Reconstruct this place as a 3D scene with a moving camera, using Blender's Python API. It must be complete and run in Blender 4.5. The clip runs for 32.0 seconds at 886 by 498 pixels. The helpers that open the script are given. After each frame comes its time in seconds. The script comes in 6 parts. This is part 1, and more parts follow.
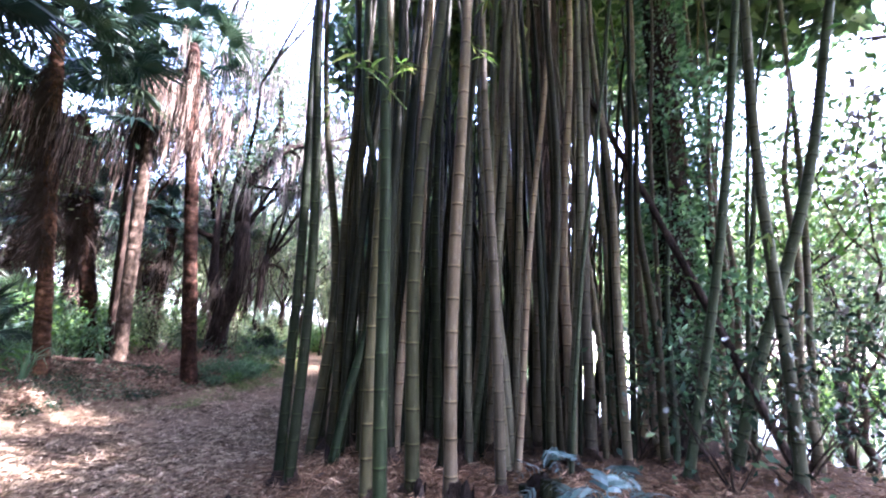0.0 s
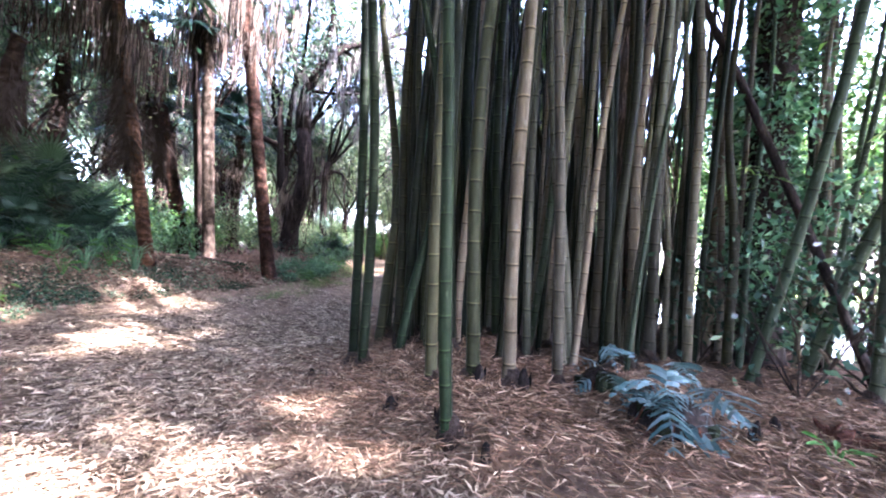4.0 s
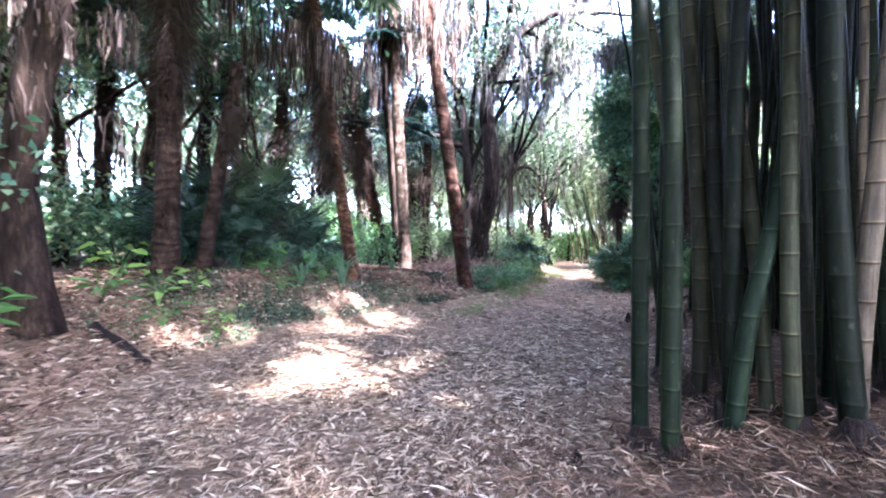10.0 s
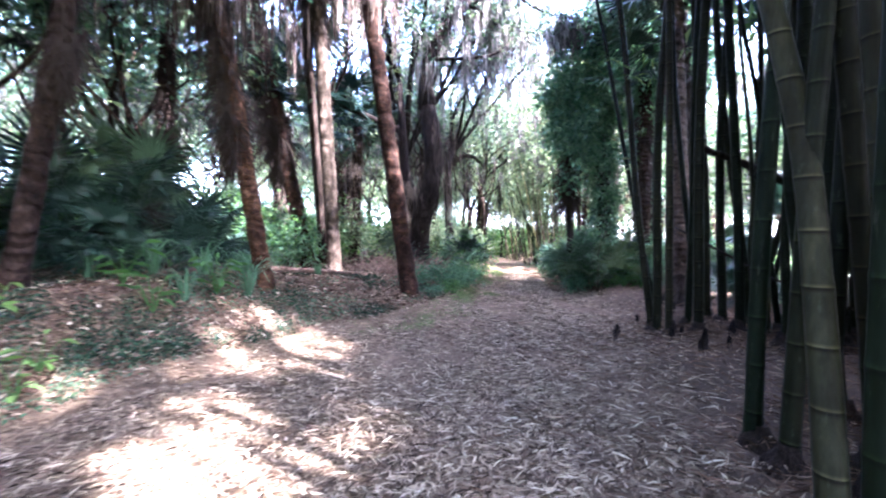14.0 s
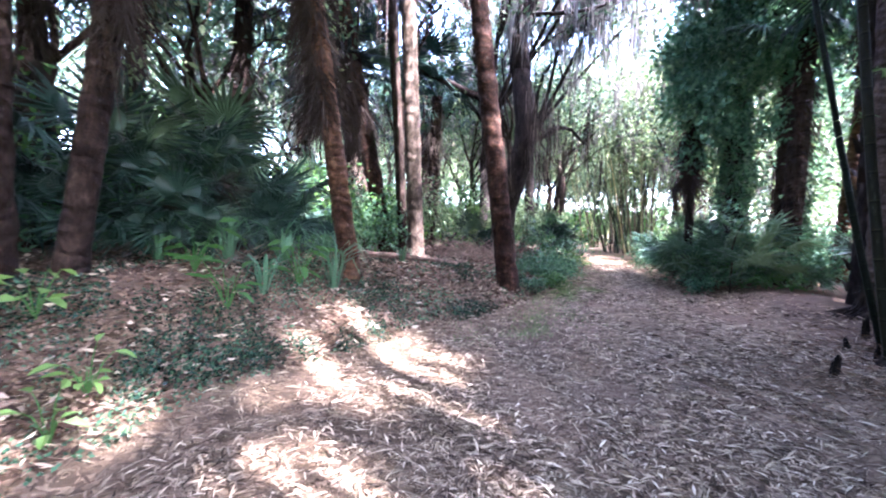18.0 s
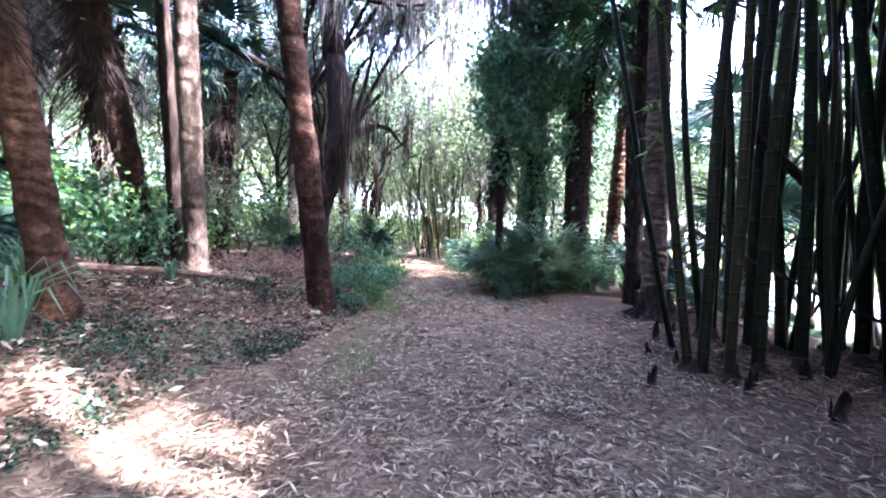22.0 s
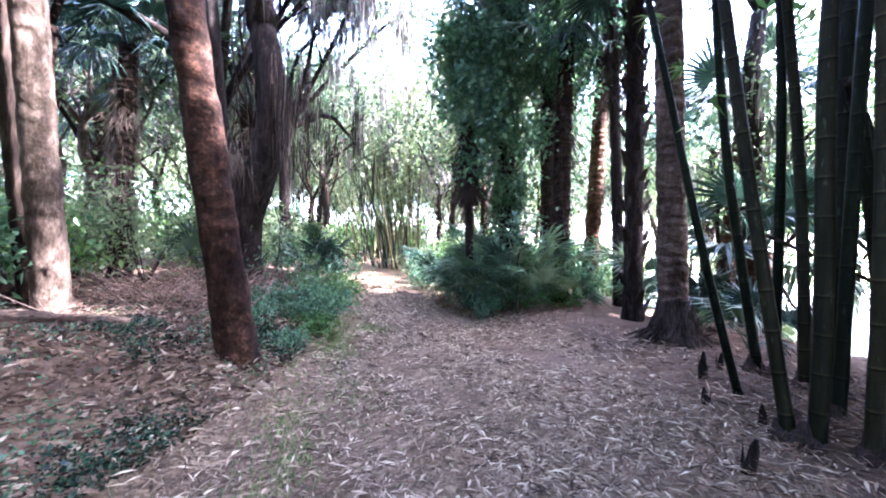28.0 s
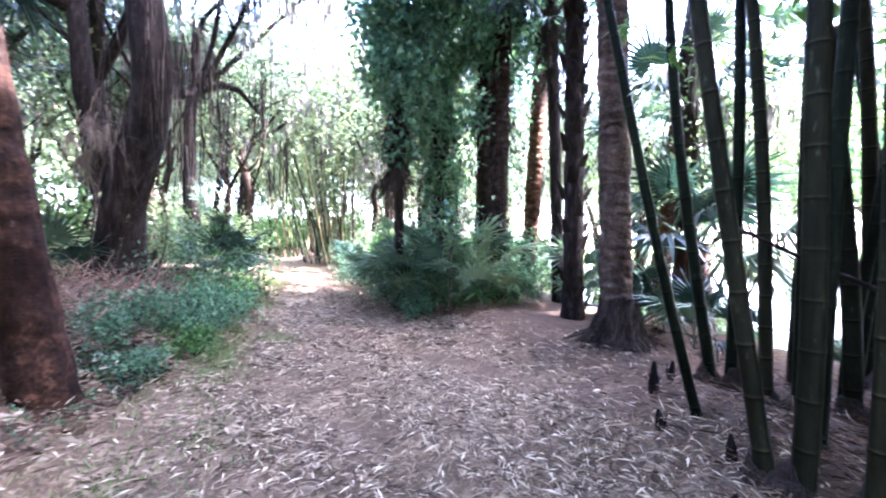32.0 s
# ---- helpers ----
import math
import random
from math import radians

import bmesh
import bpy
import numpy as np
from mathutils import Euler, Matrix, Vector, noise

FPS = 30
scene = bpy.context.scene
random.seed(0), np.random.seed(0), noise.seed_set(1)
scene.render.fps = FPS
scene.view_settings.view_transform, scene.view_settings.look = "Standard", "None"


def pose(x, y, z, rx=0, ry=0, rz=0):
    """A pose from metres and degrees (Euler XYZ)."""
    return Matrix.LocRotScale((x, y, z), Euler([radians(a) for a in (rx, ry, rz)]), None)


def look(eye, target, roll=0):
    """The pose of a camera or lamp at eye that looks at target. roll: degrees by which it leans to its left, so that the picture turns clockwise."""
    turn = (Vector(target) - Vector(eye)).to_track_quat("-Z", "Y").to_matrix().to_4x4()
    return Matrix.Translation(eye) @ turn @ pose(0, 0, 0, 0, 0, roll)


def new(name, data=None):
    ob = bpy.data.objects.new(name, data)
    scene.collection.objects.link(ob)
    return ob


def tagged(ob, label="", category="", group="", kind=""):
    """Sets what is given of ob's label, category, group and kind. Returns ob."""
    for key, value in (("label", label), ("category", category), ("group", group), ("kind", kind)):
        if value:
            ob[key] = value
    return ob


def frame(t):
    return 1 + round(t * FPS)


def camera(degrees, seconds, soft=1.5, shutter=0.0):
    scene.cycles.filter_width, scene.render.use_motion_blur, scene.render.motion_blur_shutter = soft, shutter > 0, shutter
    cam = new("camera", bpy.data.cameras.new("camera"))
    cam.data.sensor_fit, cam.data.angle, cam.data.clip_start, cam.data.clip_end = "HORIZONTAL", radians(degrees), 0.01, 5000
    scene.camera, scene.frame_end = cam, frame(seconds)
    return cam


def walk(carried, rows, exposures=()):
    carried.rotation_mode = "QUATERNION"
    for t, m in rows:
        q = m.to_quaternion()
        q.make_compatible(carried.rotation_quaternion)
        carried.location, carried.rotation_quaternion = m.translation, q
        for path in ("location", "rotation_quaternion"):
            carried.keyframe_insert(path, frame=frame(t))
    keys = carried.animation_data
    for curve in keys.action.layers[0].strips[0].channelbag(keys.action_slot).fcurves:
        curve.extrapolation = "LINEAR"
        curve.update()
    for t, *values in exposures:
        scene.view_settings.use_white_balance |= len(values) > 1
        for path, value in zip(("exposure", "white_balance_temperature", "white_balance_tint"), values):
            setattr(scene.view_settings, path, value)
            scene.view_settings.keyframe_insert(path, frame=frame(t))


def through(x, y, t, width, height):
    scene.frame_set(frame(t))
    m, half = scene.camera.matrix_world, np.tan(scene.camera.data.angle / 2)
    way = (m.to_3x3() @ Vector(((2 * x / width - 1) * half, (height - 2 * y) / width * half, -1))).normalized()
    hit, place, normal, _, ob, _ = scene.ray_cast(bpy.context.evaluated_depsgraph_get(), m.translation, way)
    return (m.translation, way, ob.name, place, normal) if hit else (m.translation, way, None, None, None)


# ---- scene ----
cam = camera(93.3, 32.0, soft=2.0, shutter=0.5)
METRES, EYE, TILT, LEAN, TURN = 10.6, 1.5, 0.0, 0.0, 0.0
ROWS = [
    (0.0, 0.0, 0.0, 0.0, -0.65, 12.69, -2.87),
    (0.5, -0.0003, 0.0013, -0.0013, 1.15, 8.7, -3.02),
    (1.0, -0.0016, 0.0024, -0.0038, 2.23, 4.53, -2.76),
    (1.5, -0.0021, 0.002, -0.0064, 2.66, 1.83, -3.0),
    (2.0, -0.0014, 0.0007, -0.0073, 2.47, 0.75, -3.37),
    (2.5, -0.0007, 0.0016, -0.0081, 2.39, -1.41, -4.08),
    (4.5, -0.0056, 0.0069, -0.0099, 9.85, 0.13, -3.18),
    (5.0, -0.0029, 0.0104, -0.0121, 16.09, -0.81, -1.22),
    (5.5, -0.016, 0.0128, -0.0143, 29.84, -1.82, 0.29),
    (6.0, -0.0405, 0.0184, -0.0149, 36.71, -1.58, -2.64),
    (6.5, -0.0526, 0.019, -0.0126, 50.0, -1.28, -3.07),
    (7.0, -0.0648, 0.0482, -0.0131, 48.16, -0.76, -1.99),
    (7.5, -0.0697, 0.0724, -0.0133, 37.32, 0.08, -3.06),
    (8.0, -0.084, 0.092, -0.0172, 30.33, -0.14, -5.65),
    (8.5, -0.1014, 0.1067, -0.0169, 30.1, -0.3, -4.92),
    (9.0, -0.1132, 0.1189, -0.0176, 35.83, -1.33, -2.68),
    (9.5, -0.1195, 0.1426, -0.0155, 37.02, -0.93, -2.24),
    (10.0, -0.1247, 0.1558, -0.0149, 30.71, -0.8, -0.72),
    (10.5, -0.1463, 0.1718, -0.0147, 29.38, -0.44, -1.23),
    (11.0, -0.1624, 0.1802, -0.015, 29.85, 0.02, -1.29),
    (11.5, -0.1739, 0.1925, -0.0144, 34.52, -0.18, -1.56),
    (12.0, -0.1824, 0.212, -0.0135, 36.58, 0.38, -2.57),
    (12.5, -0.1884, 0.2263, -0.0141, 32.14, 0.53, -2.63),
    (13.0, -0.2101, 0.2421, -0.0141, 27.91, 0.54, -2.07),
    (13.5, -0.2281, 0.2609, -0.0161, 26.8, -0.75, -0.66),
    (14.0, -0.2331, 0.2901, -0.0138, 20.7, -1.18, -0.59),
    (14.5, -0.2412, 0.307, -0.0151, 17.13, -1.27, -1.86),
    (15.0, -0.2709, 0.3162, -0.0165, 20.71, -1.74, -1.98),
    (15.5, -0.2908, 0.313, -0.0136, 31.22, -2.36, -1.79),
    (17.5, -0.3383, 0.3671, -0.0128, 32.54, -4.14, -1.62),
    (18.0, -0.3587, 0.3766, -0.0111, 28.31, -3.91, -2.1),
    (18.5, -0.3661, 0.3843, -0.0108, 26.13, -3.92, -2.6),
    (19.0, -0.3695, 0.4041, -0.0087, 23.13, -3.77, -2.2),
    (19.5, -0.3647, 0.4225, -0.0076, 9.95, -3.14, -0.05),
    (20.0, -0.3676, 0.4327, -0.0078, 4.99, -2.93, -0.12),
    (20.5, -0.3813, 0.4513, -0.0071, 2.43, -2.67, -1.14),
    (21.0, -0.394, 0.4628, -0.0072, 2.02, -2.6, -1.62),
    (21.5, -0.4006, 0.4681, -0.0069, 2.42, -2.55, -2.7),
    (22.0, -0.3992, 0.4849, -0.0068, 3.13, -2.31, -3.12),
    (22.5, -0.3939, 0.5025, -0.0055, 2.49, -2.12, -3.03),
    (23.0, -0.3928, 0.5157, -0.0068, -3.98, -2.1, -2.4),
    (23.5, -0.4058, 0.5341, -0.0062, -7.27, -1.86, -2.26),
    (24.0, -0.4172, 0.5451, -0.0068, -6.86, -1.59, -2.06),
    (24.5, -0.417, 0.5567, -0.0084, -5.5, -2.27, -1.84),
    (26.5, -0.4168, 0.624, -0.0046, -17.49, 0.28, -0.34),
    (27.0, -0.4271, 0.6311, -0.0058, -8.45, 0.11, -1.03),
    (27.5, -0.4286, 0.6356, -0.0056, -3.74, -0.75, -1.47),
    (28.0, -0.4217, 0.6467, -0.0049, -3.14, -1.15, -1.51),
    (28.5, -0.4088, 0.6576, -0.0035, -3.63, -1.06, -0.84),
    (29.0, -0.3987, 0.6634, -0.0051, -8.72, -1.32, 0.15),
    (29.5, -0.3988, 0.6737, -0.0063, -10.25, -2.0, 0.13),
    (30.0, -0.4054, 0.6899, -0.0049, -11.1, -1.63, -0.59),
    (30.5, -0.4124, 0.6997, -0.0045, -5.89, -0.95, -2.05),
    (31.0, -0.4091, 0.7085, -0.0056, -5.35, -0.8, -2.47),
    (31.5, -0.3952, 0.7227, -0.0057, -6.59, -1.09, -2.31),
    (32.0, -0.3818, 0.7311, -0.0062, -10.65, -1.85, -1.34),
]
walk(cam, [(t, pose(0, 0, EYE, TILT, LEAN, TURN) @ pose(METRES * x, METRES * y, METRES * z, 90 + pitch, roll, yaw)) for t, x, y, z, yaw, pitch, roll in ROWS],
     exposures=[(0.0, 5.44, 5650, 40), (2.0, 5.5, 5590, 36), (5.0, 5.76, 5530, 34), (7.0, 5.72, 5480, 33), (9.0, 5.92, 5430, 33), (10.0, 6.06, 5380, 33), (11.5, 6.09, 5290, 31), (13.0, 6.02, 5290, 32), (15.0, 5.90, 5330, 34), (19.0, 5.97, 5330, 34), (21.0, 5.92, 5330, 35), (24.0, 6.13, 5400, 35), (26.5, 6.18, 5400, 35), (28.0, 6.26, 5400, 35), (30.0, 6.34, 5380, 34), (31.0, 6.11, 5390, 34), (32.0, 6.66, 5410, 34)])

# ---- light ----
SUN_AZ, SUN_EL = (0.965, -0.26), radians(52)          # the way to the sun, in plan, and its height
sun_dir = Vector((SUN_AZ[0] * math.cos(SUN_EL), SUN_AZ[1] * math.cos(SUN_EL), math.sin(SUN_EL))).normalized()
world = bpy.data.worlds.new("sky")
scene.world = world
world.use_nodes = True
wn = world.node_tree
sky = wn.nodes.new("ShaderNodeTexSky")
sky.sky_type, sky.sun_disc = "NISHITA", False
sky.sun_elevation, sky.sun_rotation = SUN_EL, math.atan2(sun_dir.x, sun_dir.y)
sky.dust_density, sky.ozone_density = 2.5, 1.0
wn.links.new(sky.outputs[0], wn.nodes["Background"].inputs[0])
wn.nodes["Background"].inputs[1].default_value = 0.15
sun_lamp = bpy.data.lights.new("sun", "SUN")
sun_lamp.energy, sun_lamp.angle, sun_lamp.color = 4.0, radians(1.5), (1.0, 0.95, 0.86)
sun_ob = new("sun", sun_lamp)
sun_ob.matrix_world = look(sun_dir * 60, (0, 0, 0))

# ---- materials ----
def node(nt, kind, **values):
    n = nt.nodes.new("ShaderNode" + kind)
    for k, v in values.items():
        n.inputs[k].default_value = v
    return n


def ramp(nt, fac, stops, constant=False):
    r = nt.nodes.new("ShaderNodeValToRGB")
    if constant:
        r.color_ramp.interpolation = "CONSTANT"
    while len(r.color_ramp.elements) < len(stops):
        r.color_ramp.elements.new(0.5)
    for e, (p, c) in zip(r.color_ramp.elements, stops):
        e.position, e.color = p, (*c, 1)
    nt.links.new(fac, r.inputs[0])
    return r.outputs[0]


def mixed(nt, fac, a, b, mode="MIX"):
    m = nt.nodes.new("ShaderNodeMix")
    m.data_type, m.blend_type = "RGBA", mode
    for sock, v in ((m.inputs[0], fac), (m.inputs[6], a), (m.inputs[7], b)):
        if isinstance(v, (int, float)):
            sock.default_value = v
        elif isinstance(v, tuple):
            sock.default_value = (*v, 1)
        else:
            nt.links.new(v, sock)
    return m.outputs[2]


def base_mat(name, rough=0.8, gloss=0.06):
    m = bpy.data.materials.new(name)
    m.use_nodes = True
    nt = m.node_tree
    p = nt.nodes["Principled BSDF"]
    p.inputs["Roughness"].default_value = rough
    p.inputs["Specular IOR Level"].default_value = gloss
    return m, nt, p


def coords(nt, scale=(1, 1, 1), which="Object"):
    tc, mp = nt.nodes.new("ShaderNodeTexCoord"), node(nt, "Mapping", Scale=scale)
    nt.links.new(tc.outputs[which], mp.inputs[0])
    return mp.outputs[0]


def noise_out(nt, vec, scale, detail=6, rough=0.6):
    n = node(nt, "TexNoise", Scale=scale, Detail=detail, Roughness=rough)
    nt.links.new(vec, n.inputs["Vector"])
    return n.outputs[0]


def bump(nt, p, height, strength=0.5, dist=0.02):
    b = node(nt, "Bump", Strength=strength, Distance=dist)
    nt.links.new(height, b.inputs["Height"])
    nt.links.new(b.outputs[0], p.inputs["Normal"])


def leaf_mat(name, stops, rough=0.5, through=0.35, island=True, gloss=0.2):
    """Leaves: colours by island, some light shining through."""
    m, nt, p = base_mat(name, rough, gloss if rough < 0.7 else 0.05)
    if island:
        g = nt.nodes.new("ShaderNodeNewGeometry")
        fac = g.outputs["Random Per Island"]
    else:
        fac = nt.nodes.new("ShaderNodeObjectInfo").outputs["Random"]
    col = ramp(nt, fac, stops)
    n = noise_out(nt, coords(nt), 9, 3)
    col = mixed(nt, 0.35, col, ramp(nt, n, [(0.3, (0.35, 0.35, 0.35)), (0.7, (1, 1, 1))]), "MULTIPLY")
    nt.links.new(col, p.inputs["Base Color"])
    if through:
        t = nt.nodes.new("ShaderNodeBsdfTranslucent")
        nt.links.new(mixed(nt, 0.5, col, (0.45, 0.58, 0.24), "OVERLAY") if through > 0.3 else col, t.inputs[0])
        mx = nt.nodes.new("ShaderNodeMixShader")
        mx.inputs[0].default_value = through
        nt.links.new(p.outputs[0], mx.inputs[1])
        nt.links.new(t.outputs[0], mx.inputs[2])
        nt.links.new(mx.outputs[0], nt.nodes["Material Output"].inputs[0])
    return m


def bark_mat(name, dark, mid, light, stretch=(6, 6, 1.5), rings=0.0, rough=0.9, depth=0.05):
    m, nt, p = base_mat(name, rough)
    v = coords(nt, stretch)
    n = noise_out(nt, v, 2.2, 8, 0.7)
    big = noise_out(nt, coords(nt), 1.1, 3)
    col = ramp(nt, n, [(0.3, dark), (0.52, mid), (0.75, light)])
    col = mixed(nt, 0.6, col, ramp(nt, big, [(0.35, (0.55, 0.5, 0.5)), (0.65, (1.15, 1.1, 1.05))]), "MULTIPLY")
    grain = noise_out(nt, v, 9.0, 5, 0.7)
    col = mixed(nt, 0.7, col, ramp(nt, grain, [(0.36, (0.4, 0.38, 0.36)), (0.54, (1.05, 1.02, 1.0)), (0.7, (1.5, 1.42, 1.35))]), "MULTIPLY")
    stain = noise_out(nt, coords(nt, (2.2, 2.2, 0.8)), 1.7, 5, 0.65)
    col = mixed(nt, 0.75, col, ramp(nt, stain, [(0.38, (0.24, 0.22, 0.22)), (0.54, (1.0, 1.0, 1.0)), (0.7, (1.6, 1.5, 1.4))]), "MULTIPLY")
    crust = noise_out(nt, coords(nt, (3, 3, 2)), 4.5, 6, 0.7)
    col = mixed(nt, ramp(nt, crust, [(0.62, (0, 0, 0)), (0.74, (0.5, 0.5, 0.5))]), col, tuple(0.3 * v + 0.7 * w for v, w in zip(light, (0.15, 0.145, 0.12))))
    h = n
    if rings:
        w = node(nt, "TexWave", Scale=rings, Distortion=9.0, Detail=4.0)
        w.bands_direction = "Z"
        w.inputs["Detail Scale"].default_value = 1.5
        nt.links.new(coords(nt), w.inputs["Vector"])
        col = mixed(nt, 0.16, col, ramp(nt, w.outputs[1], [(0.0, (0.45, 0.42, 0.4)), (0.4, (1, 1, 1))]), "MULTIPLY")
        h = mixed(nt, 0.5, n, w.outputs[1])
    nt.links.new(col, p.inputs["Base Color"])
    bump(nt, p, h, 0.9, depth)
    return m


M_PALM = bark_mat("palm_bark", (0.007, 0.005, 0.004), (0.023, 0.0155, 0.011), (0.064, 0.046, 0.034), (5, 5, 3), rings=2.2)
M_RED = bark_mat("red_palm_bark", (0.007, 0.005, 0.004), (0.03, 0.0165, 0.011), (0.105, 0.056, 0.036), (4, 4, 5), rings=0.8, depth=0.08)
M_ORANGE = bark_mat("orange_palm_bark", (0.016, 0.009, 0.006), (0.07, 0.038, 0.021), (0.17, 0.098, 0.058), (4, 4, 6), rings=1.9)
M_PALE = bark_mat("pale_palm_bark", (0.024, 0.018, 0.013), (0.075, 0.058, 0.042), (0.17, 0.14, 0.108), (5, 5, 3), rings=0.9)
M_BROWN = bark_mat("brown_palm_bark", (0.028, 0.02, 0.015), (0.075, 0.055, 0.042), (0.14, 0.108, 0.084), (4, 4, 7), rings=1.8)
M_OAK = bark_mat("oak_bark", (0.007, 0.0055, 0.005), (0.02, 0.016, 0.014), (0.06, 0.05, 0.044), (5, 5, 1.2), depth=0.05)
M_GREY = bark_mat("grey_bark", (0.007, 0.005, 0.004), (0.025, 0.018, 0.013), (0.07, 0.053, 0.04), (6, 6, 1.2))
M_ROOT = bark_mat("root_bark", (0.016, 0.012, 0.01), (0.05, 0.038, 0.031), (0.12, 0.098, 0.084), (12, 12, 0.7), depth=0.05)
M_DEADWOOD = bark_mat("dead_wood", (0.06, 0.042, 0.03), (0.2, 0.145, 0.108), (0.4, 0.32, 0.26), (2, 9, 9))
M_ROTTEN = bark_mat("rotten_wood", (0.015, 0.007, 0.005), (0.07, 0.03, 0.019), (0.17, 0.085, 0.055), (3, 8, 8))

GREENS = [(0.0, (0.018, 0.04, 0.023)), (0.5, (0.044, 0.08, 0.046)), (1.0, (0.105, 0.145, 0.08))]
M_LEAF = leaf_mat("tree_leaves", GREENS)
M_VINE = leaf_mat("vine_leaves", [(0.0, (0.025, 0.07, 0.038)), (0.5, (0.06, 0.13, 0.07)), (1.0, (0.13, 0.21, 0.11))], 0.4, 0.35, True, 0.22)
M_FOLIAGE = leaf_mat("climber_leaves", [(0.0, (0.035, 0.09, 0.052)), (0.5, (0.08, 0.17, 0.1)), (1.0, (0.17, 0.28, 0.15))], 0.45, 0.45, True, 0.2)
M_EVERGREEN = leaf_mat("evergreen_leaves", [(0.0, (0.008, 0.02, 0.014)), (0.6, (0.024, 0.05, 0.03)), (1.0, (0.07, 0.12, 0.06))], 0.25, 0.22)
# paler copy of the tree leaves; haze over far foliage put into the colour
M_HAZYLEAF = leaf_mat("hazy_pale_leaves", [(0.0, (0.06, 0.09, 0.043)), (0.5, (0.115, 0.155, 0.08)), (1.0, (0.22, 0.25, 0.135))], 0.5, 0.45)
M_BAMBOOLEAF = leaf_mat("bamboo_leaves", [(0.0, (0.04, 0.09, 0.02)), (0.6, (0.1, 0.17, 0.05)), (1.0, (0.24, 0.28, 0.1))], 0.5, 0.4)
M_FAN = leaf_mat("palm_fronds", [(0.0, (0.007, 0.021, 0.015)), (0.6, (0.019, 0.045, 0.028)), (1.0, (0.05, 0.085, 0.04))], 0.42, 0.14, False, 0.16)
# lighter copy of palm_fronds; paints in the light on the right verge
M_LITFAN = leaf_mat("lit_palm_fronds", [(0.0, (0.025, 0.055, 0.03)), (0.6, (0.06, 0.11, 0.055)), (1.0, (0.13, 0.18, 0.08))], 0.42, 0.3, False, 0.22)
M_DEADFAN = leaf_mat("dead_fronds", [(0.0, (0.008, 0.006, 0.005)), (0.55, (0.028, 0.021, 0.016)), (0.86, (0.08, 0.06, 0.047)), (1.0, (0.17, 0.135, 0.108))], 0.9, 0.12)
M_DRYFAN = leaf_mat("dry_fronds", [(0.0, (0.03, 0.022, 0.016)), (0.5, (0.12, 0.09, 0.066)), (1.0, (0.3, 0.245, 0.19))], 0.9, 0.2)
M_MOSS = leaf_mat("hanging_moss", [(0.0, (0.05, 0.048, 0.042)), (0.6, (0.12, 0.113, 0.098)), (1.0, (0.24, 0.22, 0.19))], 0.95, 0.3)
M_FERN = leaf_mat("blue_fern", [(0.0, (0.02, 0.05, 0.048)), (0.5, (0.06, 0.11, 0.11)), (1.0, (0.14, 0.2, 0.2))], 0.35, 0.2)
M_HERB = leaf_mat("herb_leaves", [(0.0, (0.025, 0.065, 0.02)), (0.6, (0.055, 0.13, 0.03)), (1.0, (0.13, 0.22, 0.05))], 0.5, 0.35)
M_BRIGHT = leaf_mat("young_leaves", [(0.0, (0.07, 0.15, 0.03)), (1.0, (0.2, 0.31, 0.08))], 0.45, 0.4)
M_LITTER = leaf_mat("dry_bamboo_leaves", [(0.0, (0.035, 0.023, 0.014)), (0.35, (0.1, 0.068, 0.042)), (0.65, (0.24, 0.18, 0.115)), (0.9, (0.4, 0.31, 0.2)), (1.0, (0.6, 0.49, 0.33))], 0.8, 0.0)
M_STRAW = leaf_mat("bamboo_straw", [(0.0, (0.025, 0.014, 0.008)), (0.45, (0.105, 0.062, 0.037)), (0.85, (0.22, 0.138, 0.083)), (1.0, (0.42, 0.31, 0.205))], 0.8, 0.0)
M_DEBRIS = leaf_mat("brown_leaves", [(0.0, (0.04, 0.025, 0.016)), (0.5, (0.1, 0.064, 0.041)), (0.88, (0.22, 0.15, 0.1)), (1.0, (0.5, 0.41, 0.29))], 0.75, 0.0)
M_GRASS = leaf_mat("grass_blades", [(0.0, (0.05, 0.1, 0.03)), (0.5, (0.13, 0.19, 0.06)), (1.0, (0.25, 0.26, 0.1))], 0.6, 0.3)


